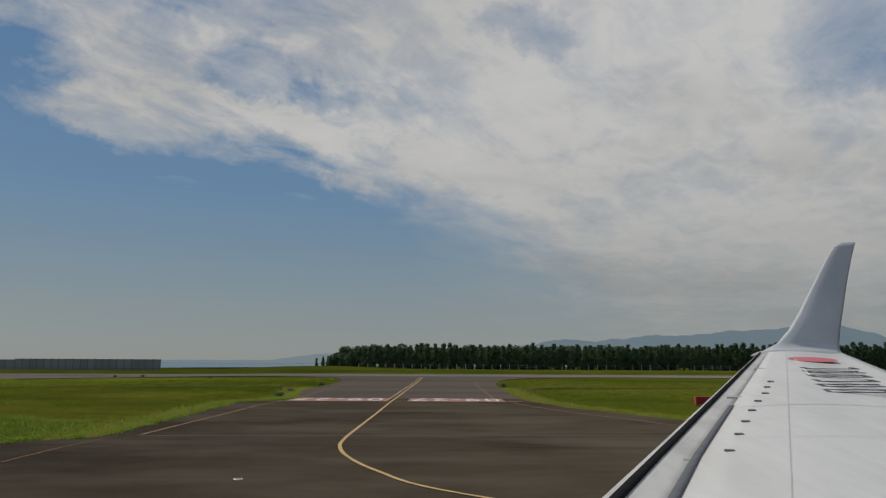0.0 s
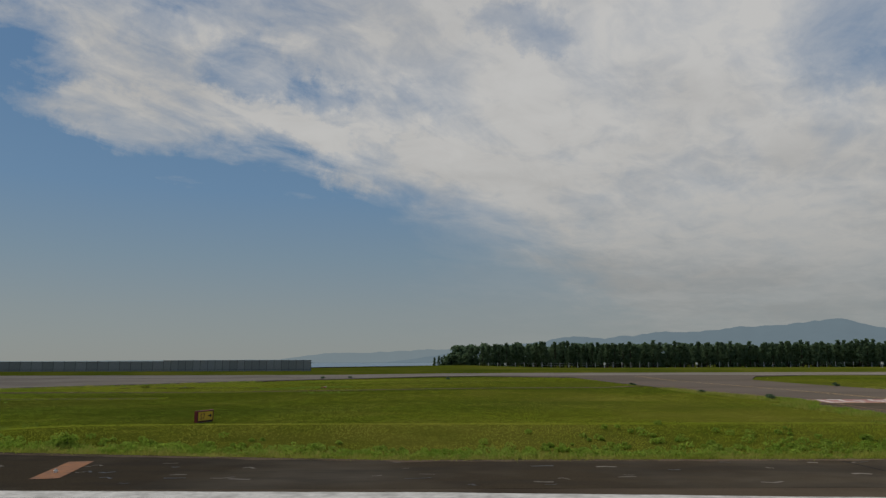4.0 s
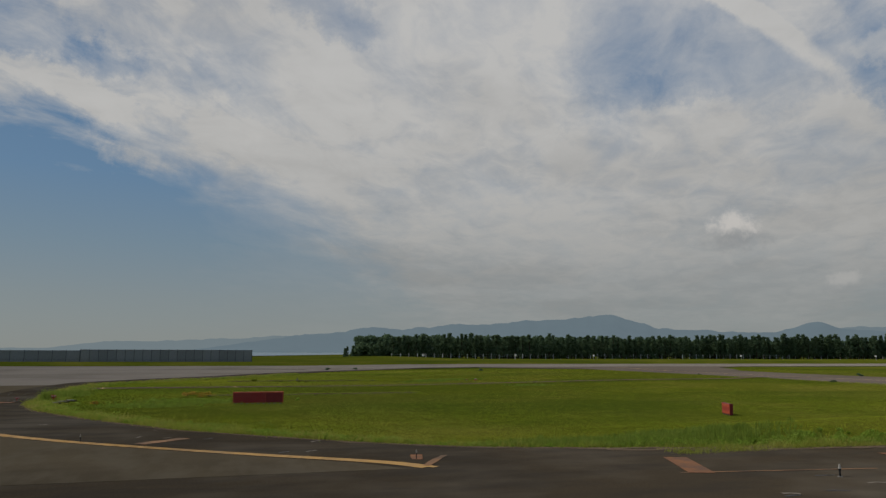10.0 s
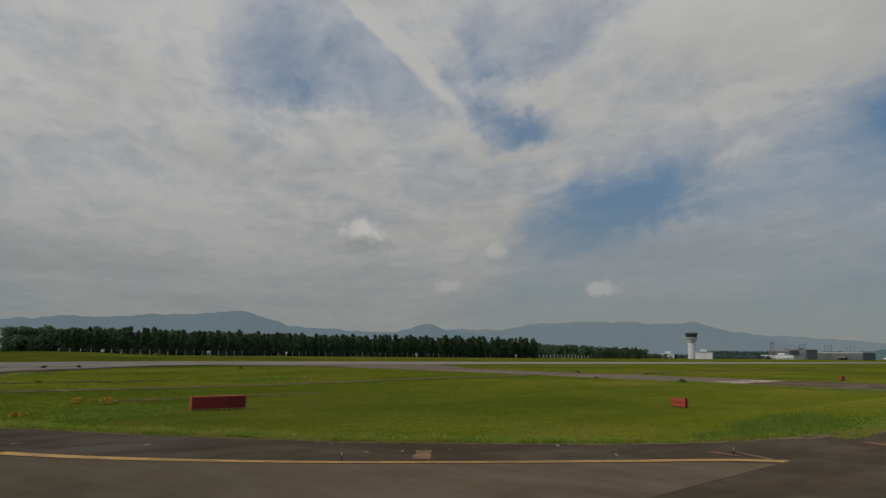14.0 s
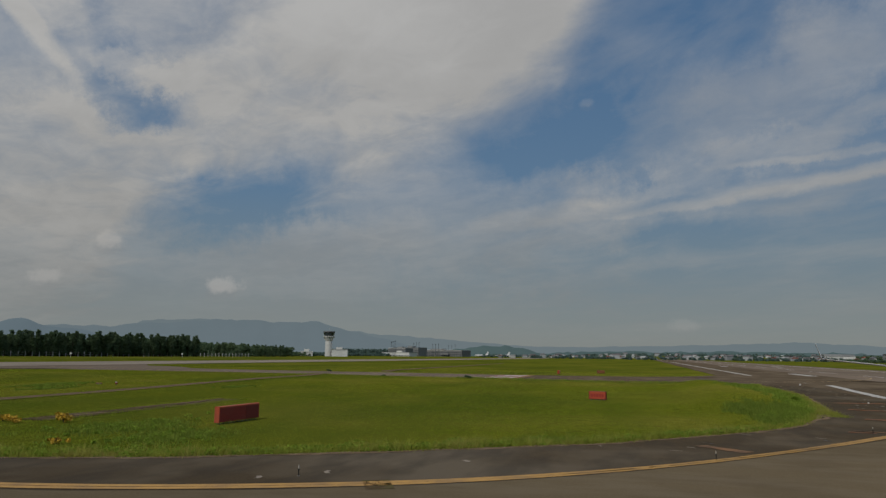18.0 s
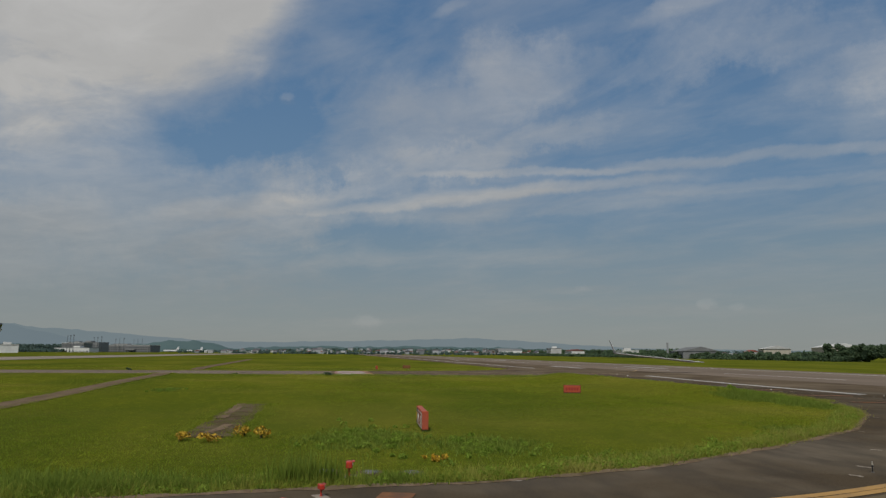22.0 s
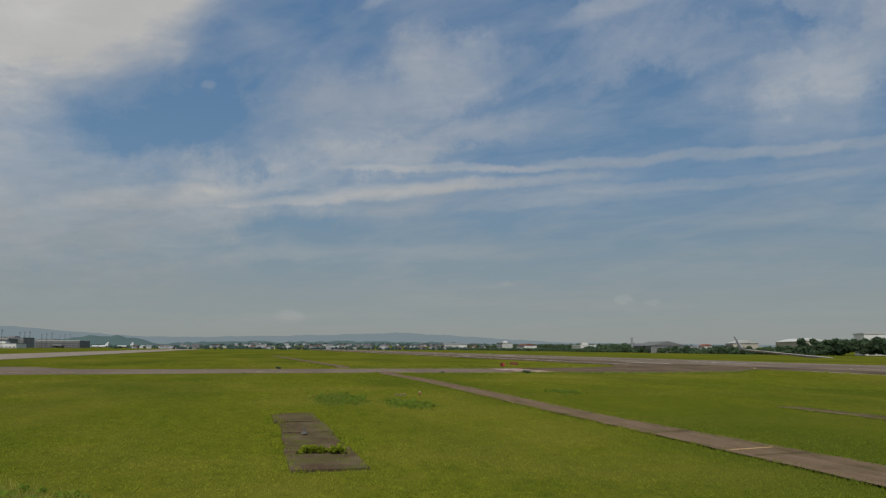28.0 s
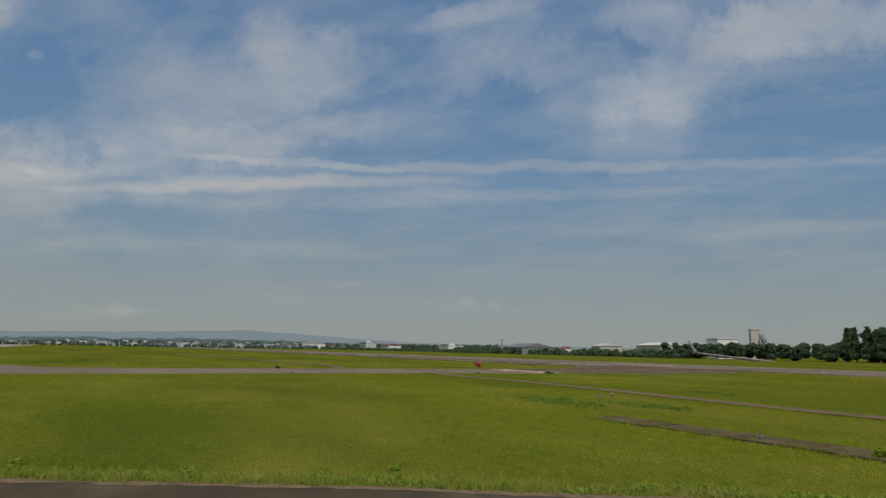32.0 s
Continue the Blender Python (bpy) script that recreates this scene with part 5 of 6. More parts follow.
RIDGE_NEAR = ((60, 0.0), (4, 0.0), (0, 0.5), (-3, 1.0), (-5, 1.32), (-7.9, 1.5), (-10.4, 1.87), (-11.7, 2.05), (-13.5, 1.86), (-17.2, 2.2), (-20.3, 2.28), (-22.2, 2.5), (-25.5, 2.6),
              (-27.8, 2.8), (-30.1, 2.97), (-31.5, 2.5), (-33.7, 1.85), (-38.5, 1.65), (-41.6, 1.58), (-43.2, 2.0), (-44.4, 2.32), (-45.4, 1.95), (-48, 1.5), (-54, 0.8), (-60, 0.5), (-66, 0.3), (-170, 0.0))
RIDGE_EAST = ((60, 0.0), (-38, 0.0), (-42, 1.2), (-46, 1.85), (-50, 1.88), (-52.1, 2.23), (-53.8, 2.15), (-56, 2.45), (-59.7, 2.68), (-62.6, 2.42), (-64.4, 2.55), (-66.1, 2.13), (-68.5, 1.65), (-70.5, 1.15), (-72.5, 0.65), (-75.6, 0.35), (-82, 0.2), (-120, 0.2), (-170, 0.2))
RIDGE_FAR = ((60, 0.0), (-48, 0.6), (-52, 2.3), (-56, 2.6), (-62, 2.2), (-72, 1.5), (-82, 0.75), (-91.5, 0.88), (-96, 1.0), (-100.5, 1.18), (-105, 1.0), (-109, 0.75), (-114, 0.45), (-130, 0.3), (-180, 0.3))


def ridge(name, table, dist, depth, mat, label, seed, rough):
    """A range of hills built as folded terrain on an arc."""
    verts, faces = [], []
    azs = np.arange(60, -180.1, -0.35)
    t = np.array(table)[::-1]
    rowsn = 5
    for az in azs:
        el = np.interp(az, t[:, 0], t[:, 1])
        el += rough * (noise.fractal((az * 0.5, seed, 0.3), 0.9, 2.0, 5) + 0.9 * noise.fractal((az * 1.5, seed, 4.3), 0.7, 2.0, 5)) * (0.15 + el * 0.5)
        top = dist * math.tan(radians(max(el, 0.02)))
        for k in range(rowsn):
            f = k / (rowsn - 1)
            d = dist - depth * (1 - f)
            z = top * f ** 1.3 * (0.9 + 0.1 * f) + (0 if k in (0, rowsn - 1) else top * 0.12 * noise.noise((az * 0.8, k * 1.7, seed)))
            a = radians(az)
            verts.append((-100 - math.sin(a) * d, 50 + math.cos(a) * d, z if k else -3.0))
    for i in range(len(azs) - 1):
        for k in range(rowsn - 1):
            a = i * rowsn + k
            faces.append((a, a + rowsn, a + rowsn + 1, a + 1))
    ob = new(name, from_arrays(name, verts, faces, True))
    ob.data.materials.append(mat)
    return tagged(ob, label, "hills", "", "structure")


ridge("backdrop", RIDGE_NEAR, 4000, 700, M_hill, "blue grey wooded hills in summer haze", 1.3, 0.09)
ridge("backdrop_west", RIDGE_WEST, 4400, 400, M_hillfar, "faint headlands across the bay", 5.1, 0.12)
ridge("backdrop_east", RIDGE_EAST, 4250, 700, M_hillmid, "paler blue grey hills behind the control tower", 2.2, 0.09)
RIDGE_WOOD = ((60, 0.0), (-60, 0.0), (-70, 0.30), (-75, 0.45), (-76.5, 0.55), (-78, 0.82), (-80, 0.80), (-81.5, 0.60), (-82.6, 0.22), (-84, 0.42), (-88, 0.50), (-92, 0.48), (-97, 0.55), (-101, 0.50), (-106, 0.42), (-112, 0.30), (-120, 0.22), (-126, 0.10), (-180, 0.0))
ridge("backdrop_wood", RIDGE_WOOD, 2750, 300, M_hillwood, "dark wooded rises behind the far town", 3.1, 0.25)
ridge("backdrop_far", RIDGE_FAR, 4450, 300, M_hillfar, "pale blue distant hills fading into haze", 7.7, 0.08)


# ---------------------------------------------------------------- buildings
def windows(ob, x0, x1, y, z0, rows_, cols_, w, h, dz, face=-1):
    me = mesh_of(box(-w / 2, w / 2, -0.06, 0.06, -h / 2, h / 2), "window")
    for r in range(rows_):
        for c in range(cols_):
            q = part("window", me, M_glass, ob)
            q.location = (x0 + (x1 - x0) * (c + 0.5) / cols_, y, z0 + r * dz)


def gable(x0, x1, y0, y1, z0, rise_, over=0.4):
    bm = bmesh.new()
    a = [bm.verts.new(v) for v in ((x0 - over, y0 - over, z0), (x1 + over, y0 - over, z0), (x1 + over, y1 + over, z0), (x0 - over, y1 + over, z0), (x0 - over, (y0 + y1) / 2, z0 + rise_), (x1 + over, (y0 + y1) / 2, z0 + rise_))]
    for f in ((0, 1, 5, 4), (2, 3, 4, 5), (3, 0, 4), (1, 2, 5), (3, 2, 1, 0)):
        bm.faces.new([a[i] for i in f])
    return bm


def house(label, w, d, h, roofm, wallm, at, turn, storeys=2):
    ob = thing("house", label, "house", "houses of the town", at, turn)
    wall = part("wall", box(-w / 2, w / 2, -d / 2, d / 2, -0.5, h), wallm, ob)
    part("roof", gable(-w / 2, w / 2, -d / 2, d / 2, h, d * 0.24), roofm, ob)
    for face in (-d / 2 - 0.05, d / 2 + 0.05):
        windows(ob, -w / 2, w / 2, face, 1.5, storeys, 3, 1.5, 1.2, 2.7)
    return ob


rngh = np.random.default_rng(9)
for k in range(20):
    lab, w, d, h, rm, wm_, st = (("two storey pale house with red tile roof", 10, 8, 5.6, M_roofr, M_wallw, 2), ("two storey white house with grey tile roof", 11, 8, 5.6, M_roofg, M_wallw, 2),
                                 ("low cream house with grey roof", 13, 8, 3.4, M_roofg, M_wallb, 1), ("grey town house with dark tile roof", 9, 8, 6.0, M_roofg, M_wallg, 2))[k % 4]
    house(lab, w, d, h, rm, wm_, (rngh.uniform(480, 1200), -268 - rngh.uniform(0, 50), 0), rngh.uniform(0, 180), st)
plain = []
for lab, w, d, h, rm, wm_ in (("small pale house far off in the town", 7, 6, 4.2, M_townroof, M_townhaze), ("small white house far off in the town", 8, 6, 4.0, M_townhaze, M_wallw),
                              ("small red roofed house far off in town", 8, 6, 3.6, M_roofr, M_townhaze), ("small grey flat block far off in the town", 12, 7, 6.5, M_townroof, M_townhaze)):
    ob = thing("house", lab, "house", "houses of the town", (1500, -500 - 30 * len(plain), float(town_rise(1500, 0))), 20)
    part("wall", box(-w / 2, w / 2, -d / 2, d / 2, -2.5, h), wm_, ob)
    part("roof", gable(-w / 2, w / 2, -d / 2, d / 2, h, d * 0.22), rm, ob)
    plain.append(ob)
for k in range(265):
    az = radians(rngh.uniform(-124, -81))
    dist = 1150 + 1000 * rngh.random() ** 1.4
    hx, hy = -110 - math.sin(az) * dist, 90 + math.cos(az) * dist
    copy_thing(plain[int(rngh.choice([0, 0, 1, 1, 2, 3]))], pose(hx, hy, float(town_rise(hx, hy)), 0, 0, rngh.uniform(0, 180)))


def hangar(x, y, w, d, h, label, turn=0, mat=None, roof=None):
    ob = thing("hangar", label, "hangar", "hangars", (x, y, 0), turn)
    part("wall", box(-w / 2, w / 2, -d / 2, d / 2, -0.3, h), mat or M_wallw, ob)
    bm = bmesh.new()
    cols_ = 12
    a, b = [], []
    for k in range(cols_ + 1):
        f = k / cols_
        z = h + 0.28 * w * 0.5 * math.sin(math.pi * f) ** 0.8
        xx = -w / 2 - 0.4 + (w + 0.8) * f
        a.append(bm.verts.new((xx, -d / 2 - 0.4, z)))
        b.append(bm.verts.new((xx, d / 2 + 0.4, z)))
    for k in range(cols_):
        bm.faces.new((a[k], a[k + 1], b[k + 1], b[k]))
    bm.faces.new(a)
    bm.faces.new(b[::-1])
    bmesh.ops.recalc_face_normals(bm, faces=bm.faces)
    part("roof", bm, roof or M_wallg, ob)
    # flat dark panels stand for the shade inside the open doorways
    for s in (-1, 1):
        dr = part("door", box(-w * 0.36, w * 0.36, -0.06, 0.06, 0, h * 0.86), M_glass, ob, "dark panel as shade of the open doorway")
        dr.location.y = s * (d / 2 + 0.05)
    return ob


hangar(1128, -240, 22, 26, 8, "white arched hangar with dark open door", 6)
hangar(1148, -262, 22, 26, 8, "white arched hangar with dark open door", 6)


def block(name, label, at, turn, w, d, h, wallm, roofm, rows_, cols_, pitched=False, penthouse=True):
    ob = thing(name, label, "building", "buildings by the airfield", at, turn)
    part("wall", box(-w / 2, w / 2, -d / 2, d / 2, -0.5, h), wallm, ob)
    if pitched:
        part("roof", gable(-w / 2, w / 2, -d / 2, d / 2, h, d * 0.13, 0.6), roofm, ob)
    else:
        part("roof", box(-w / 2 - 0.4, w / 2 + 0.4, -d / 2 - 0.4, d / 2 + 0.4, h, h + 0.6), roofm, ob)
        if penthouse:
            part("roof_house", box(-w * 0.15, w * 0.05, -d * 0.2, d * 0.2, h + 0.6, h + 3.0), wallm, ob)
    for s in (-1, 1):
        windows(ob, -w / 2, w / 2, s * (d / 2 + 0.05), 1.8, rows_, cols_, w / cols_ * 0.62, 1.5, 3.3)
    return ob


block("office_building", "white three storey office building with flat roof", (836, -238, 0), -10, 46, 14, 9.5, M_wallw, M_wallg, 3, 12)
block("office_building", "long low white building with red roof", (775, -246, 0), -8, 44, 16, 6.5, M_wallw, M_roofr, 2, 11, True)
block("warehouse", "long low white shed by the airfield", (588, -236, 0), -12, 40, 16, 6, M_wallw, M_wallw, 1, 10)
block("factory_hall", "large grey factory hall with long pitched roof", (409, -214, 0), -18, 62, 26, 5.5, M_wallg, M_wallg, 1, 14, True)
block("warehouse", "cream gabled hall with tall windows", (318, -222, 0), -25, 24, 16, 7, M_wallb, M_wallw, 2, 6, True)
block("warehouse", "long cream hall with pale pitched roof", (284, -240, 0), -25, 52, 16, 8, M_wallb, M_wallw, 1, 10, True)
block("office_building", "long white flat roofed building behind trees", (229, -240, 0), -35, 30, 12, 11.8, M_wallw, M_wallw, 2, 8, penthouse=False)
block("silo_building", "tall pale concrete works tower", (201, -236, 0), -35, 4.6, 5, 17.4, M_wallb, M_wallw, 3, 2, penthouse=False)
# conveyor of the works tower
cv_ = thing("conveyor", "sloping steel conveyor beside the works tower", "conveyor", "", (201, -240, 0), -35)
for k in range(6):
    part("girder", box(-21 + k * 3, -18 + k * 3, -1, 1, 4 + k * 1.9, 5.6 + k * 1.9), M_wallg, cv_)
    part("leg", box(-19.7 + k * 3, -19.3 + k * 3, -0.2, 0.2, -0.3, 4.3 + k * 1.9), M_wallg, cv_)
# chimney beside the factory hall
chm = thing("chimney", "slim factory chimney by the grey hall", "chimney", "", (436, -206, 0))
part("shaft", cone(0.9, 0.7, -0.2, 12, 10), M_wallg, chm)
part("rim", cone(0.85, 0.85, 11.7, 12.3, 10), M_wallg, chm)
# shrubs and trees along the far side of the runway
wood("hedge_trees", "green shrubs before the factory buildings", (230, 520), -207, -196, 3, 5.5, 16000, 12, 0.9)
wood("hedge_trees", "low scrub along the far runway verge", (215, 900), -206, -192, 1.5, 3.4, 16000, 15, 0.9)
wood("hedge_trees", "dark trees between the town houses", (560, 1400), -300, -276, 5, 9, 20000, 13, 1.3)
wood("hedge_trees", "dark trees beside the works tower", (128, 238), -220, -198, 6.0, 9.4, 46000, 14, 0.8)
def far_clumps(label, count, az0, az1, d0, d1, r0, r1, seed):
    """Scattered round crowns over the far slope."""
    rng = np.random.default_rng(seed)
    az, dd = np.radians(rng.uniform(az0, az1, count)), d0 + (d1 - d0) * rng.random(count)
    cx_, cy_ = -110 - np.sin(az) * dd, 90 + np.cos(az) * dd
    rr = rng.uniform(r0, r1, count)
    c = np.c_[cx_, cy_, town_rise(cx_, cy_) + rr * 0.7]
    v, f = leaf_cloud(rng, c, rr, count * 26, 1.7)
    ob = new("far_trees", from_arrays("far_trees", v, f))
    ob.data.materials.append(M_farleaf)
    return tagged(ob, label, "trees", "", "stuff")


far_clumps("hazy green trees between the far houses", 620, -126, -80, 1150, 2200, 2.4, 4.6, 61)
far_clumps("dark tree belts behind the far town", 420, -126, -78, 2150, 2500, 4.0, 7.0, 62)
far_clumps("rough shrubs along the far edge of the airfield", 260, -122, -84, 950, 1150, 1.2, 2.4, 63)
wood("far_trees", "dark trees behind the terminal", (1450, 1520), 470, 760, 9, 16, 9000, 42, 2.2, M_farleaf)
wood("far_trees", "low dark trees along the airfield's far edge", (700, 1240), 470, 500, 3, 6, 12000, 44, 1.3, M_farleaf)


# control tower with its office
def control_tower(x, y):
    ob = thing("control_tower", "white airport control tower with dark glass cab", "control tower", "", (x, y, 0), 25)
    part("shaft", cone(4.4, 4.0, -0.5, 18, 12), M_wallw, ob)
    part("flare", cone(4.0, 6.6, 18, 23, 12), M_wallw, ob)
    part("deck", cone(6.9, 6.9, 23, 23.8, 16), M_wallw, ob)
    cab = part("cab", cone(5.4, 6.6, 23.8, 28.2, 10), M_glass, ob, "dark glazed cab")
    part("cab_roof", cone(7.0, 6.6, 28.2, 29.4, 16), M_roofg, cab)
    part("mast", cone(0.15, 0.1, 29.4, 33, 6), M_palepost, ob)
    return ob


control_tower(664, 394)
block("terminal_office", "white office building at the foot of the tower", (676, 386, 0), 25, 46, 18, 8, M_wallw, M_wallw, 2, 14)
block("terminal_office", "low white wing beside the control tower", (646, 413, 0), 25, 40, 14, 5.5, M_wallw, M_wallw, 1, 8)
block("terminal_building", "long airport terminal with upper level glazing", (1330, 455, 0), 72, 150, 34, 13, M_wallg, M_wallw, 3, 30)
block("terminal_office", "grey stepped airport building", (1180, 480, 0), 72, 40, 24, 15, M_wallg, M_wallw, 4, 8)
block("terminal_office", "low cargo shed by the apron", (1100, 455, 0), 72, 60, 24, 7, M_wallw, M_wallg, 1, 10)
block("terminal_office", "white office block by the terminal", (1390, 420, 0), 72, 46, 22, 11, M_wallw, M_wallw, 3, 10)
block("terminal_building", "grey terminal wing with stepped roof", (1270, 490, 0), 72, 60, 30, 17, M_wallg, M_wallg, 4, 12)
for k in range(12):
    lm = thing("light_mast", "tall apron floodlight mast", "light mast", "apron masts", (960 + k * 42, 415 + 18 * (k % 3), 0))
    part("pole", cone(0.45, 0.25, -0.2, 24, 8), M_post, lm)
    part("lamp_frame", box(-1.6, 1.6, -0.3, 0.3, 23.4, 24.8), M_post, lm)
for k in range(3):
    jb = thing("boarding_bridge", "grey passenger boarding bridge at the terminal", "boarding bridge", "boarding bridges", (1300 + k * 40, 425 - k * 6, 0), 60)
    part("tunnel", box(-9, 9, -1.6, 1.6, 4.0, 7.0, 0.1), M_wallg, jb)
    part("leg", box(-6.5, -5.5, -1, 1, -0.2, 4.2), M_post, jb)
    part("leg", box(6.0, 7.0, -1, 1, -0.2, 4.2), M_post, jb)
    part("cab", box(8.6, 12, -2, 2, 3.8, 7.2, 0.1), M_wallg, jb)


# white dome across the bay
dm = thing("dome_hall", "white domed hall on the far shore", "building", "", (330, 2350, 0))
bm = bmesh.new()
bmesh.ops.create_uvsphere(bm, u_segments=20, v_segments=12, radius=1)
bmesh.ops.scale(bm, vec=(22, 22, 15), verts=bm.verts)
part("dome", bm, M_signwhite, dm)
part("ring_wall", cone(23, 23, -1, 4, 24), M_wallw, dm)
# white obstacle markers before the wood, and an aerial post far down the field
for x, y in ((11, 246), (42, 247), (100, 240), (160, 236), (-22, 248)):
    mk = thing("marker_post", "small white marker post before the wood", "marker", "markers", (x, y, float(rise(x, y))))
    part("post", cone(0.08, 0.08, -0.2, 1.2, 8), M_palepost, mk)
    part("ball", cone(0.35, 0.35, 1.0, 1.7, 10), M_signwhite, mk)
ae = thing("aerial", "white aerial post far across the grass", "aerial", "", (980, 66, 0.3))
part("mast", cone(0.9, 0.25, -0.2, 4.5, 8), M_signwhite, ae)
part("box", box(-0.9, 0.9, -0.7, 0.7, 0, 1.6, 0.05), M_signwhite, ae)


def airliner(x, y, turn):
    ob = thing("airliner", "white parked airliner on the apron", "aircraft", "parked aircraft", (x, y, 0), turn)
    body = bmesh.new()
    bmesh.ops.create_uvsphere(body, u_segments=12, v_segments=18, radius=1)
    for v in body.verts:
        t = v.co.z
        v.co = Vector((t * 18.5 + 0, v.co.x * 1.9 * (1 if abs(t) < 0.8 else 1), v.co.y * 1.9 + 3.4 + (1.2 if t < -0.75 else 0) * (-t - 0.75) * 4))
        if abs(t) < 0.85:
            r = math.hypot(v.co.y, v.co.z - 3.4)
            if r > 0.1:
                v.co.y *= 1.9 / r
                v.co.z = 3.4 + (v.co.z - 3.4) * 1.9 / r
    for f in body.faces:
        f.smooth = True
    part("fuselage", body, M_jet, ob)
    for s in (-1, 1):
        bm = bmesh.new()
        pts = [(4, 1.5 * s, 2.4), (-2.5, 1.5 * s, 2.4), (-7.0, 17 * s, 3.8), (-5.4, 17 * s, 3.8)]
        top = [bm.verts.new((a, b, c + 0.25)) for a, b, c in pts]
        low = [bm.verts.new((a, b, c - 0.1)) for a, b, c in pts]
        bm.faces.new(top)
        bm.faces.new(low[::-1])
        for i in range(4):
            bm.faces.new((top[i], low[i], low[(i + 1) % 4], top[(i + 1) % 4]))
        bmesh.ops.recalc_face_normals(bm, faces=bm.faces)
        wg = part("wing", bm, M_jet, ob)
        part("engine", cone(1.05, 0.9, -1.8, 1.8, 12, m=pose(2.0, 5.0 * s, 1.7, 0, 90, 0)), M_wallg, wg)
        tp = box(-17.5, -14.5, min(0.6 * s, 6 * s), max(0.6 * s, 6 * s), 4.6, 4.8)
        part("tailplane", tp, M_jet, ob)
        part("main_wheel", cone(0.55, 0.55, -0.5, 0.5, 12, m=pose(-1.5, 2.8 * s, 0.55, 90, 0, 0)), M_black, ob)
    bm = bmesh.new()
    pts = [(-11.5, 5.0), (-18.5, 5.0), (-19.6, 12.2), (-17.0, 12.2)]
    l_ = [bm.verts.new((a, 0.2, c)) for a, c in pts]
    r_ = [bm.verts.new((a, -0.2, c)) for a, c in pts]
    bm.faces.new(l_)
    bm.faces.new(r_[::-1])
    for i in range(4):
        bm.faces.new((l_[i], r_[i], r_[(i + 1) % 4], l_[(i + 1) % 4]))
    bmesh.ops.recalc_face_normals(bm, faces=bm.faces)
    part("tail_fin", bm, M_jet, ob)
    part("nose_wheel", cone(0.45, 0.45, -0.3, 0.3, 12, m=pose(13.5, 0, 0.45, 90, 0, 0)), M_black, ob)
    part("nose_leg", cone(0.15, 0.15, 0.4, 2.0, 8, (13.5, 0)), M_lamp, ob)
    return ob


pa = airliner(1545, 355, 75)
copy_thing(pa, pose(1500, 395, 0, 0, 0, 70))


# ---------------------------------------------------------------- plants of the infield
def in_field(x, y):
    if y < 28.3 or y > 156 or x < edge_at(FIELD_WEST, y) + 0.15:
        return False
    if edge_at(CROSS_LEFT, y) - 0.15 < x < edge_at(CROSS_RIGHT, y) + 0.15:
        return False
    if abs(y - np.interp(x, (-103, -60, -16, 160), (85.2, 85.4, 86.8, 94))) < float(np.interp(x, (-90, -74), (1.2, 0.72))) + 0.5 * noise.noise((x * 0.8, y * 0.8, 1.0)):
        return False
    if noise.noise((x * 0.55, y * 0.9, 9.0)) > (0.12 if y < 80 else 0.25):
        return True
    w_ = 0.45 * noise.noise((x * 0.7, y * 0.7, 6.0)) + 0.2
    if -87.1 + w_ < x < -69.4 - w_ and 69.9 + w_ < y < 71.8 - w_ or -85.5 + w_ < x < -67.3 - w_ and 99.2 + w_ < y < 101.3 - w_:
        return False
    return True


def blades(name, spots_, mat, label, per, seed, width=0.03, spread=0.12, category="grass", bend=0.32):
    """Clumps of single blades; spots are x, y, height."""
    rng = np.random.default_rng(seed)
    s = np.repeat(np.array(spots_), per, 0)
    n = len(s)
    th = rng.uniform(0, 6.283, n)
    base = s[:, :2] + rng.normal(size=(n, 2)) * spread
    hgt = s[:, 2] * rng.uniform(0.5, 1.15, n)
    lean = rng.normal(size=(n, 2)) * (bend * hgt)[:, None]
    z = rise(base[:, 0], base[:, 1]) - 0.03
    side = np.c_[np.cos(th), np.sin(th)] * (width * rng.uniform(0.6, 1.3, n))[:, None]
    v = np.empty((n, 3, 3))
    v[:, 0, :2], v[:, 1, :2], v[:, 2, :2] = base - side, base + side, base + lean
    v[:, 0, 2] = v[:, 1, 2] = z
    v[:, 2, 2] = z + hgt
    me = from_arrays(name, v.reshape(-1, 3), np.arange(n * 3).reshape(-1, 3))
    ob = new(name, me)
    ob.data.materials.append(mat)
    return tagged(ob, label, category, "", "stuff")


rngg = np.random.default_rng(77)
near_, edge_ = [], []
while len(near_) < 100000:
    x, y = rngg.uniform(-101, 40), rngg.uniform(28, 140)
    d = min(max(y - 28, 0), max(x - edge_at(FIELD_WEST, min(max(y, 28), 157)), 0))
    if rngg.random() > 1.0 / (1 + (d / 22) ** 2) or not in_field(x, y):
        continue
    h = 0.048 + 0.03 * noise.noise((x * 0.15, y * 0.15, 2.0)) + 0.03 * rngg.random()
    if y > 64 and y < 112 and d < 16:
        h *= 1.1 + 0.6 * noise.noise((x * 0.3, y * 0.3, 5.0))
    near_.append((x, y, max(h, 0.035)))
blades("grass_blades", near_, M_blade, "short green meadow grass blades", 7, 1, 0.011, 0.26, bend=0.9)
# ragged growth along the pavement's rim
for table in (FIELD_WEST,):
    for k in range(9000):
        y = rngg.uniform(28.2, 128)
        x = edge_at(table, y) + abs(rngg.normal()) * 0.7
        if x > -44.5:
            continue
        edge_.append((x, y, (0.16 + 0.30 * rngg.random() * (0.6 + noise.noise((x * 0.7, y * 0.7, 8.0)))) * (1.25 if 36 < y < 64 else 1.0)))
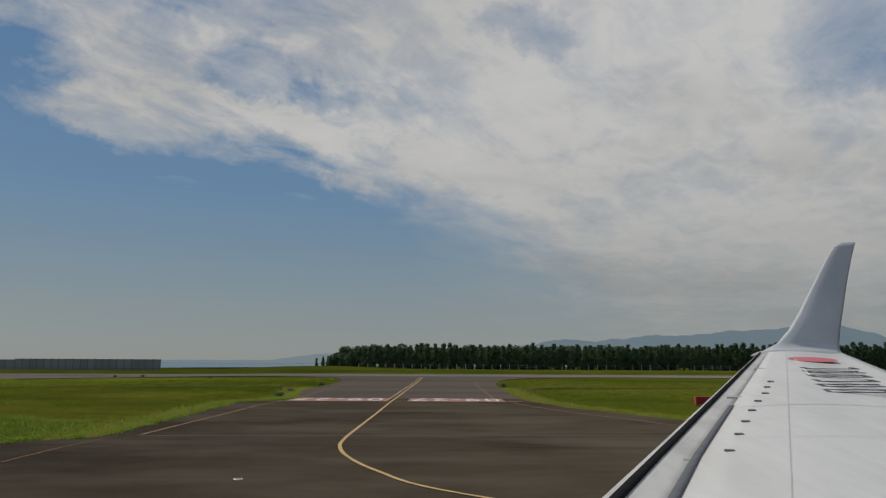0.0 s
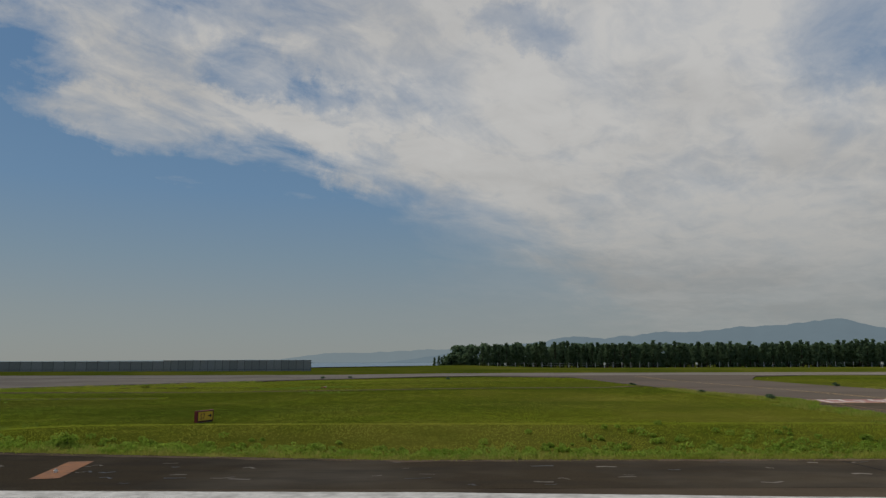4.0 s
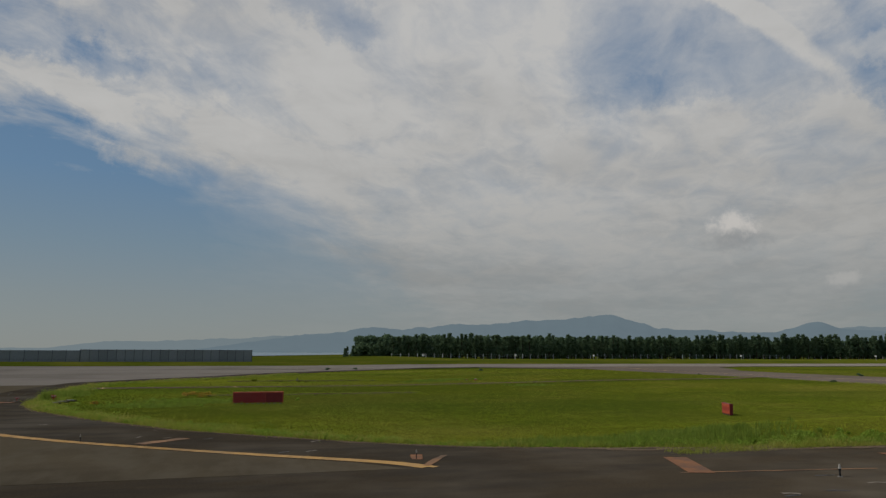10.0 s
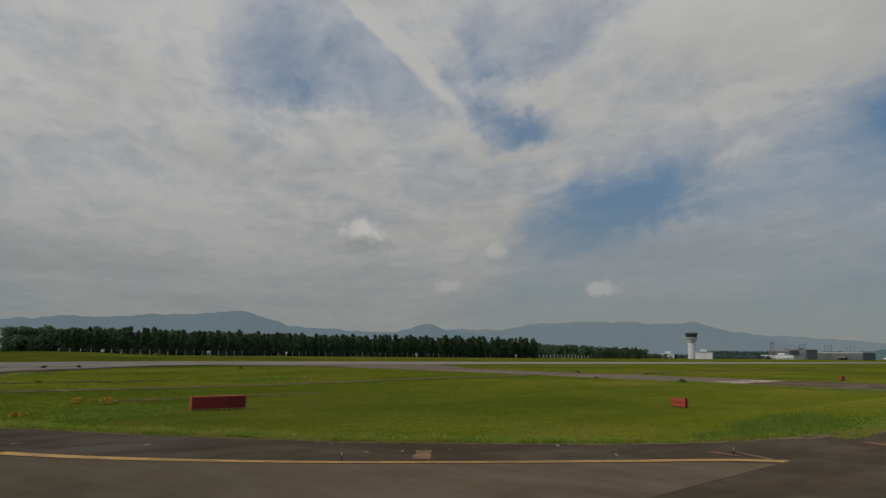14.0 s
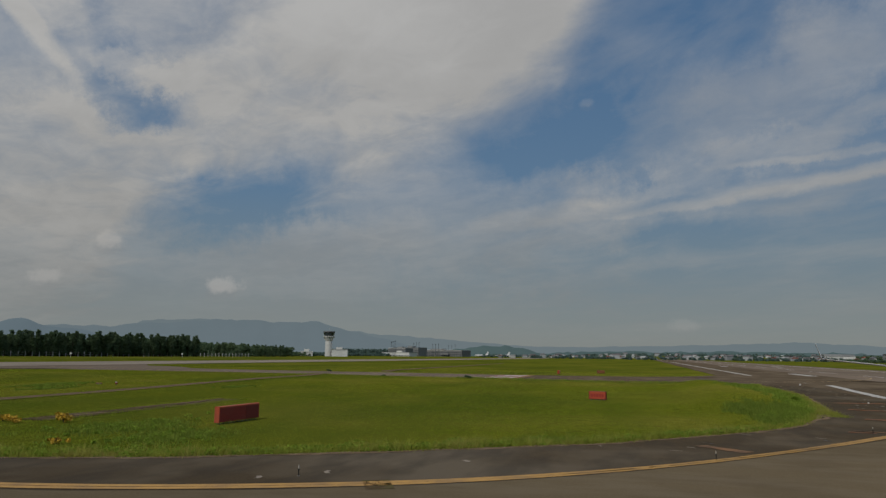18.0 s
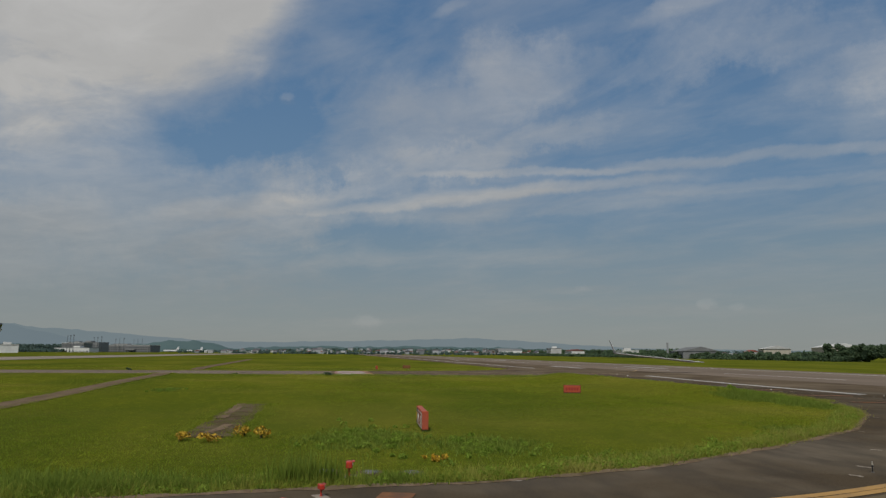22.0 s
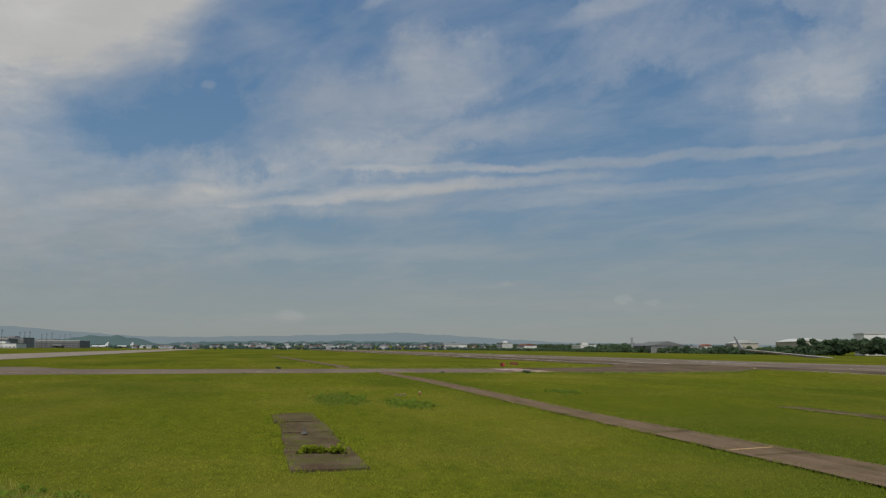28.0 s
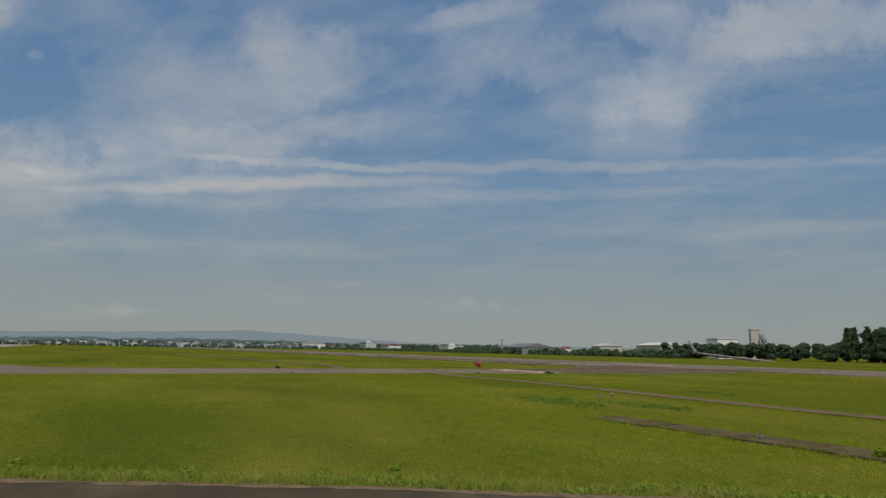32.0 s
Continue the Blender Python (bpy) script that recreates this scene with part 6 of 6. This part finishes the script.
for k in range(5200):
    x = rngg.uniform(-70, -17)
    y = float(np.interp(x, (-64, -53, -44, -17), (30.6, 29.2, 28.0, 28.0))) + abs(rngg.normal()) * 0.6
    edge_.append((x, y, 0.12 + 0.25 * rngg.random() * (0.6 + noise.noise((x * 0.7, y * 0.7, 8.0)))))
for k in range(3000):
    y = rngg.uniform(30, 90)
    x = edge_at(CROSS_LEFT, y) - abs(rngg.normal()) * 0.9
    edge_.append((x, y, 0.16 + 0.2 * rngg.random()))
    y = rngg.uniform(36, 90)
    edge_.append((edge_at(CROSS_RIGHT, y) + abs(rngg.normal()) * 0.9, y, 0.16 + 0.2 * rngg.random()))
tuft_ = []
for k in range(3200):
    x = rngg.uniform(-100, -17)
    c_ = float(np.interp(x, (-103, -60, -16), (85.2, 85.4, 86.8)))
    y = c_ + rngg.choice([-1, 1]) * (float(np.interp(x, (-90, -74), (1.5, 1.0))) + 0.35 * noise.noise((x * 0.6, 3.0, 1.0)) + 0.18 * rngg.normal())
    tuft_.append((x, y, 0.05 + 0.09 * rngg.random()))
for x0, x1, y0, y1 in ((-87.2, -69.3, 69.8, 71.9), (-85.6, -67.2, 99.1, 101.4)):
    for k in range(420 if y0 > 90 else 1300):
        x = rngg.uniform(x0 - 0.3, x1 + 0.3)
        y = (y0 if rngg.random() < 0.5 else y1) + 0.3 * rngg.normal() + 0.35 * noise.noise((x * 0.8, y0, 1.0))
        tuft_.append((x, y, 0.07 + 0.13 * rngg.random()))
blades("edge_tufts", tuft_, M_blade, "dark grass tufts creeping over the track and pads", 8, 8, 0.014, 0.16, bend=0.6)
blades("rim_grass", edge_, M_rim, "ragged grass along the edge of the asphalt", 7, 2, 0.014, 0.16, bend=0.5)
# broad-leaved weeds in patches
weeds = []
for cx_, cy_, rx_, ry_, n_, h_ in ((-72.5, 34.6, 4.5, 1.0, 500, 0.55), (-66.5, 35.8, 2.6, 0.8, 240, 0.5), (-19.5, 33.5, 3.0, 4.5, 700, 0.4), (-24, 30.2, 5, 1.2, 300, 0.35), (-57.2, 30.9, 0.5, 0.4, 70, 0.5),
                                   (-53, 30.3, 1.8, 0.5, 120, 0.4), (-87.5, 64.5, 3.5, 2.2, 420, 0.4), (-90.5, 60.5, 2.4, 1.6, 260, 0.4), (-98.2, 72.5, 1.2, 2.5, 520, 0.9), (-98.3, 64.2, 0.6, 0.7, 150, 0.7),
                                   (-95.5, 55.8, 1.4, 0.8, 160, 0.35), (-88.5, 45.5, 3.0, 1.4, 300, 0.35), (-58.5, 97.0, 4.0, 1.4, 300, 0.35), (-63, 93.0, 3.0, 1.2, 200, 0.3), (-55.0, 79.0, 2.5, 0.8, 120, 0.3), (-15.5, 57.0, 2.0, 1.2, 200, 0.5)):
    for k in range(n_):
        x, y = cx_ + rngg.normal() * rx_ * 0.55, cy_ + rngg.normal() * ry_ * 0.55
        if in_field(x, y):
            weeds.append((x, y, h_ * 0.5 * rngg.uniform(0.5, 1.2)))
blades("weed_patch", weeds, M_weed, "taller broad leaved green weeds in patches", 9, 3, 0.026, 0.22, "weeds", bend=0.6)


reeds = []
for cx_, cy_, rx_, ry_, n_, h_ in ((-98.05, 66.5, 0.22, 0.55, 120, 0.95), (-98.1, 69.3, 0.35, 1.6, 90, 0.55), (-69.4, 33.6, 2.6, 0.7, 380, 0.40), (-66.0, 33.0, 1.6, 0.6, 190, 0.38), (-64.6, 34.8, 1.6, 0.4, 110, 0.34), (-97.6, 74.0, 0.5, 1.6, 120, 0.6)):
    for k in range(n_):
        x, y = cx_ + rngg.normal() * rx_, cy_ + rngg.normal() * ry_
        if in_field(x - 0.2, y - 0.2):
            reeds.append((x, y, h_ * rngg.uniform(0.5, 1.1)))
blades("reed_clump", reeds, M_weed, "tall upright dark green reeds in clumps", 8, 13, 0.02, 0.10, "reeds", bend=0.16)


mound = []
for k in range(1150):
    x = rngg.uniform(-72, -16.5)
    y = float(np.interp(x, (-72, -64, -53, -44, -17), (33.2, 30.9, 29.5, 28.3, 28.4))) + abs(rngg.normal()) * (1.9 if x > -40 else 1.0)
    mound.append((x, y, rngg.uniform(0.12, 0.30) * (0.7 + 0.5 * noise.noise((x * 0.4, y * 0.4, 2.0)))))
for k in range(260):
    y = rngg.uniform(30, 68)
    mound.append((edge_at(CROSS_LEFT, y) - abs(rngg.normal()) * 0.9 + 0.3, y, rngg.uniform(0.10, 0.26)))
for k in range(1000):
    y = rngg.uniform(33, 128)
    mound.append((edge_at(FIELD_WEST, y) + abs(rngg.normal()) * 0.8 + 0.12, y, rngg.uniform(0.08, 0.20) * (1.5 if 37 < y < 62 else 1.0)))
for cx_, cy_, rx_, ry_, n_ in ((-87.5, 64.5, 3.5, 2.0, 60), (-90.5, 60.5, 2.4, 1.6, 40), (-58.5, 96.0, 4.0, 1.4, 40), (-63, 93.0, 3.0, 1.2, 30), (-98.0, 72.5, 1.0, 2.2, 50), (-55, 79, 2.5, 0.9, 14)):
    for k in range(n_):
        x, y = cx_ + rngg.normal() * rx_ * 0.6, cy_ + rngg.normal() * ry_ * 0.6
        if in_field(x, y):
            mound.append((x, y, rngg.uniform(0.06, 0.17)))
mo = np.array([q for q in mound if q[0] > edge_at(FIELD_WEST, q[1]) - 0.1])
vm, fm = leaf_cloud(np.random.default_rng(91), np.c_[mo[:, 0], mo[:, 1], rise(mo[:, 0], mo[:, 1]) + mo[:, 2] * 0.35], mo[:, 2] * 1.2, len(mo) * 60, 0.05, 0.6)
wm_ob = new("weed_mounds", from_arrays("weed_mounds", vm, fm))
wm_ob.data.materials.append(M_weedleaf)
tagged(wm_ob, "low bushy mounds of broad leaved weeds along the asphalt", "weeds", "", "stuff")


def bush(x, y, r, label, mat, count=260, leaf=0.09, lift=0.3, name="bush"):
    rng = np.random.default_rng(int(abs(x * 13 + y * 7)))
    c = np.c_[rng.normal(size=(7, 2)) * r * 0.5, rng.uniform(0.3, 0.9, 7) * r]
    v, f = leaf_cloud(rng, c, np.full(7, r * 0.5), count, leaf)
    ob = thing(name, label, "plant", "plants in the grass", (x, y, float(rise(x, y))))
    st = bmesh.new()
    for k in range(5):
        th = k * 1.256
        m = pose(0, 0, 0, 24 * math.cos(th), 24 * math.sin(th), 0)
        cone(0.02, 0.008, -0.05, r * 0.9, 5, bm=st, m=m)
    part("stems", st, M_bark, ob)
    part("foliage", from_arrays("foliage", v, f), mat, ob)
    return ob


for x, y, r in ((-57.1, 30.9, 0.4), (-67.0, 150.0, 0.4), (-61.5, 150.5, 0.35), (-14.6, 66.0, 0.4), (-16.2, 78.5, 0.3), (8.2, 98.0, 0.4), (-17.0, 103.0, 0.3), (-42.0, 132.0, 0.3)):
    bush(x, y, r, "dark green low bush in the grass", M_weedleaf if y < 40 else M_needle)
for x, y, r in ((-87.5, 68.7, 0.42), (-86.9, 69.4, 0.34), (-88.2, 71.6, 0.30), (-88.6, 70.5, 0.30), (-94.2, 62.8, 0.2)):
    ob = bush(x, y, r, "clump of bright yellow wild flowers", M_flower, 150, 0.06, 0.2, "flower_clump")
for k_, dy_ in enumerate((-0.55, 0.0, 0.5)):
    bush(-82.5 + 0.12 * k_, 100.2 + dy_, 0.26, "yellow green tuft growing on the concrete pad", M_blade, 150, 0.09, 0.1, "grass_tuft")
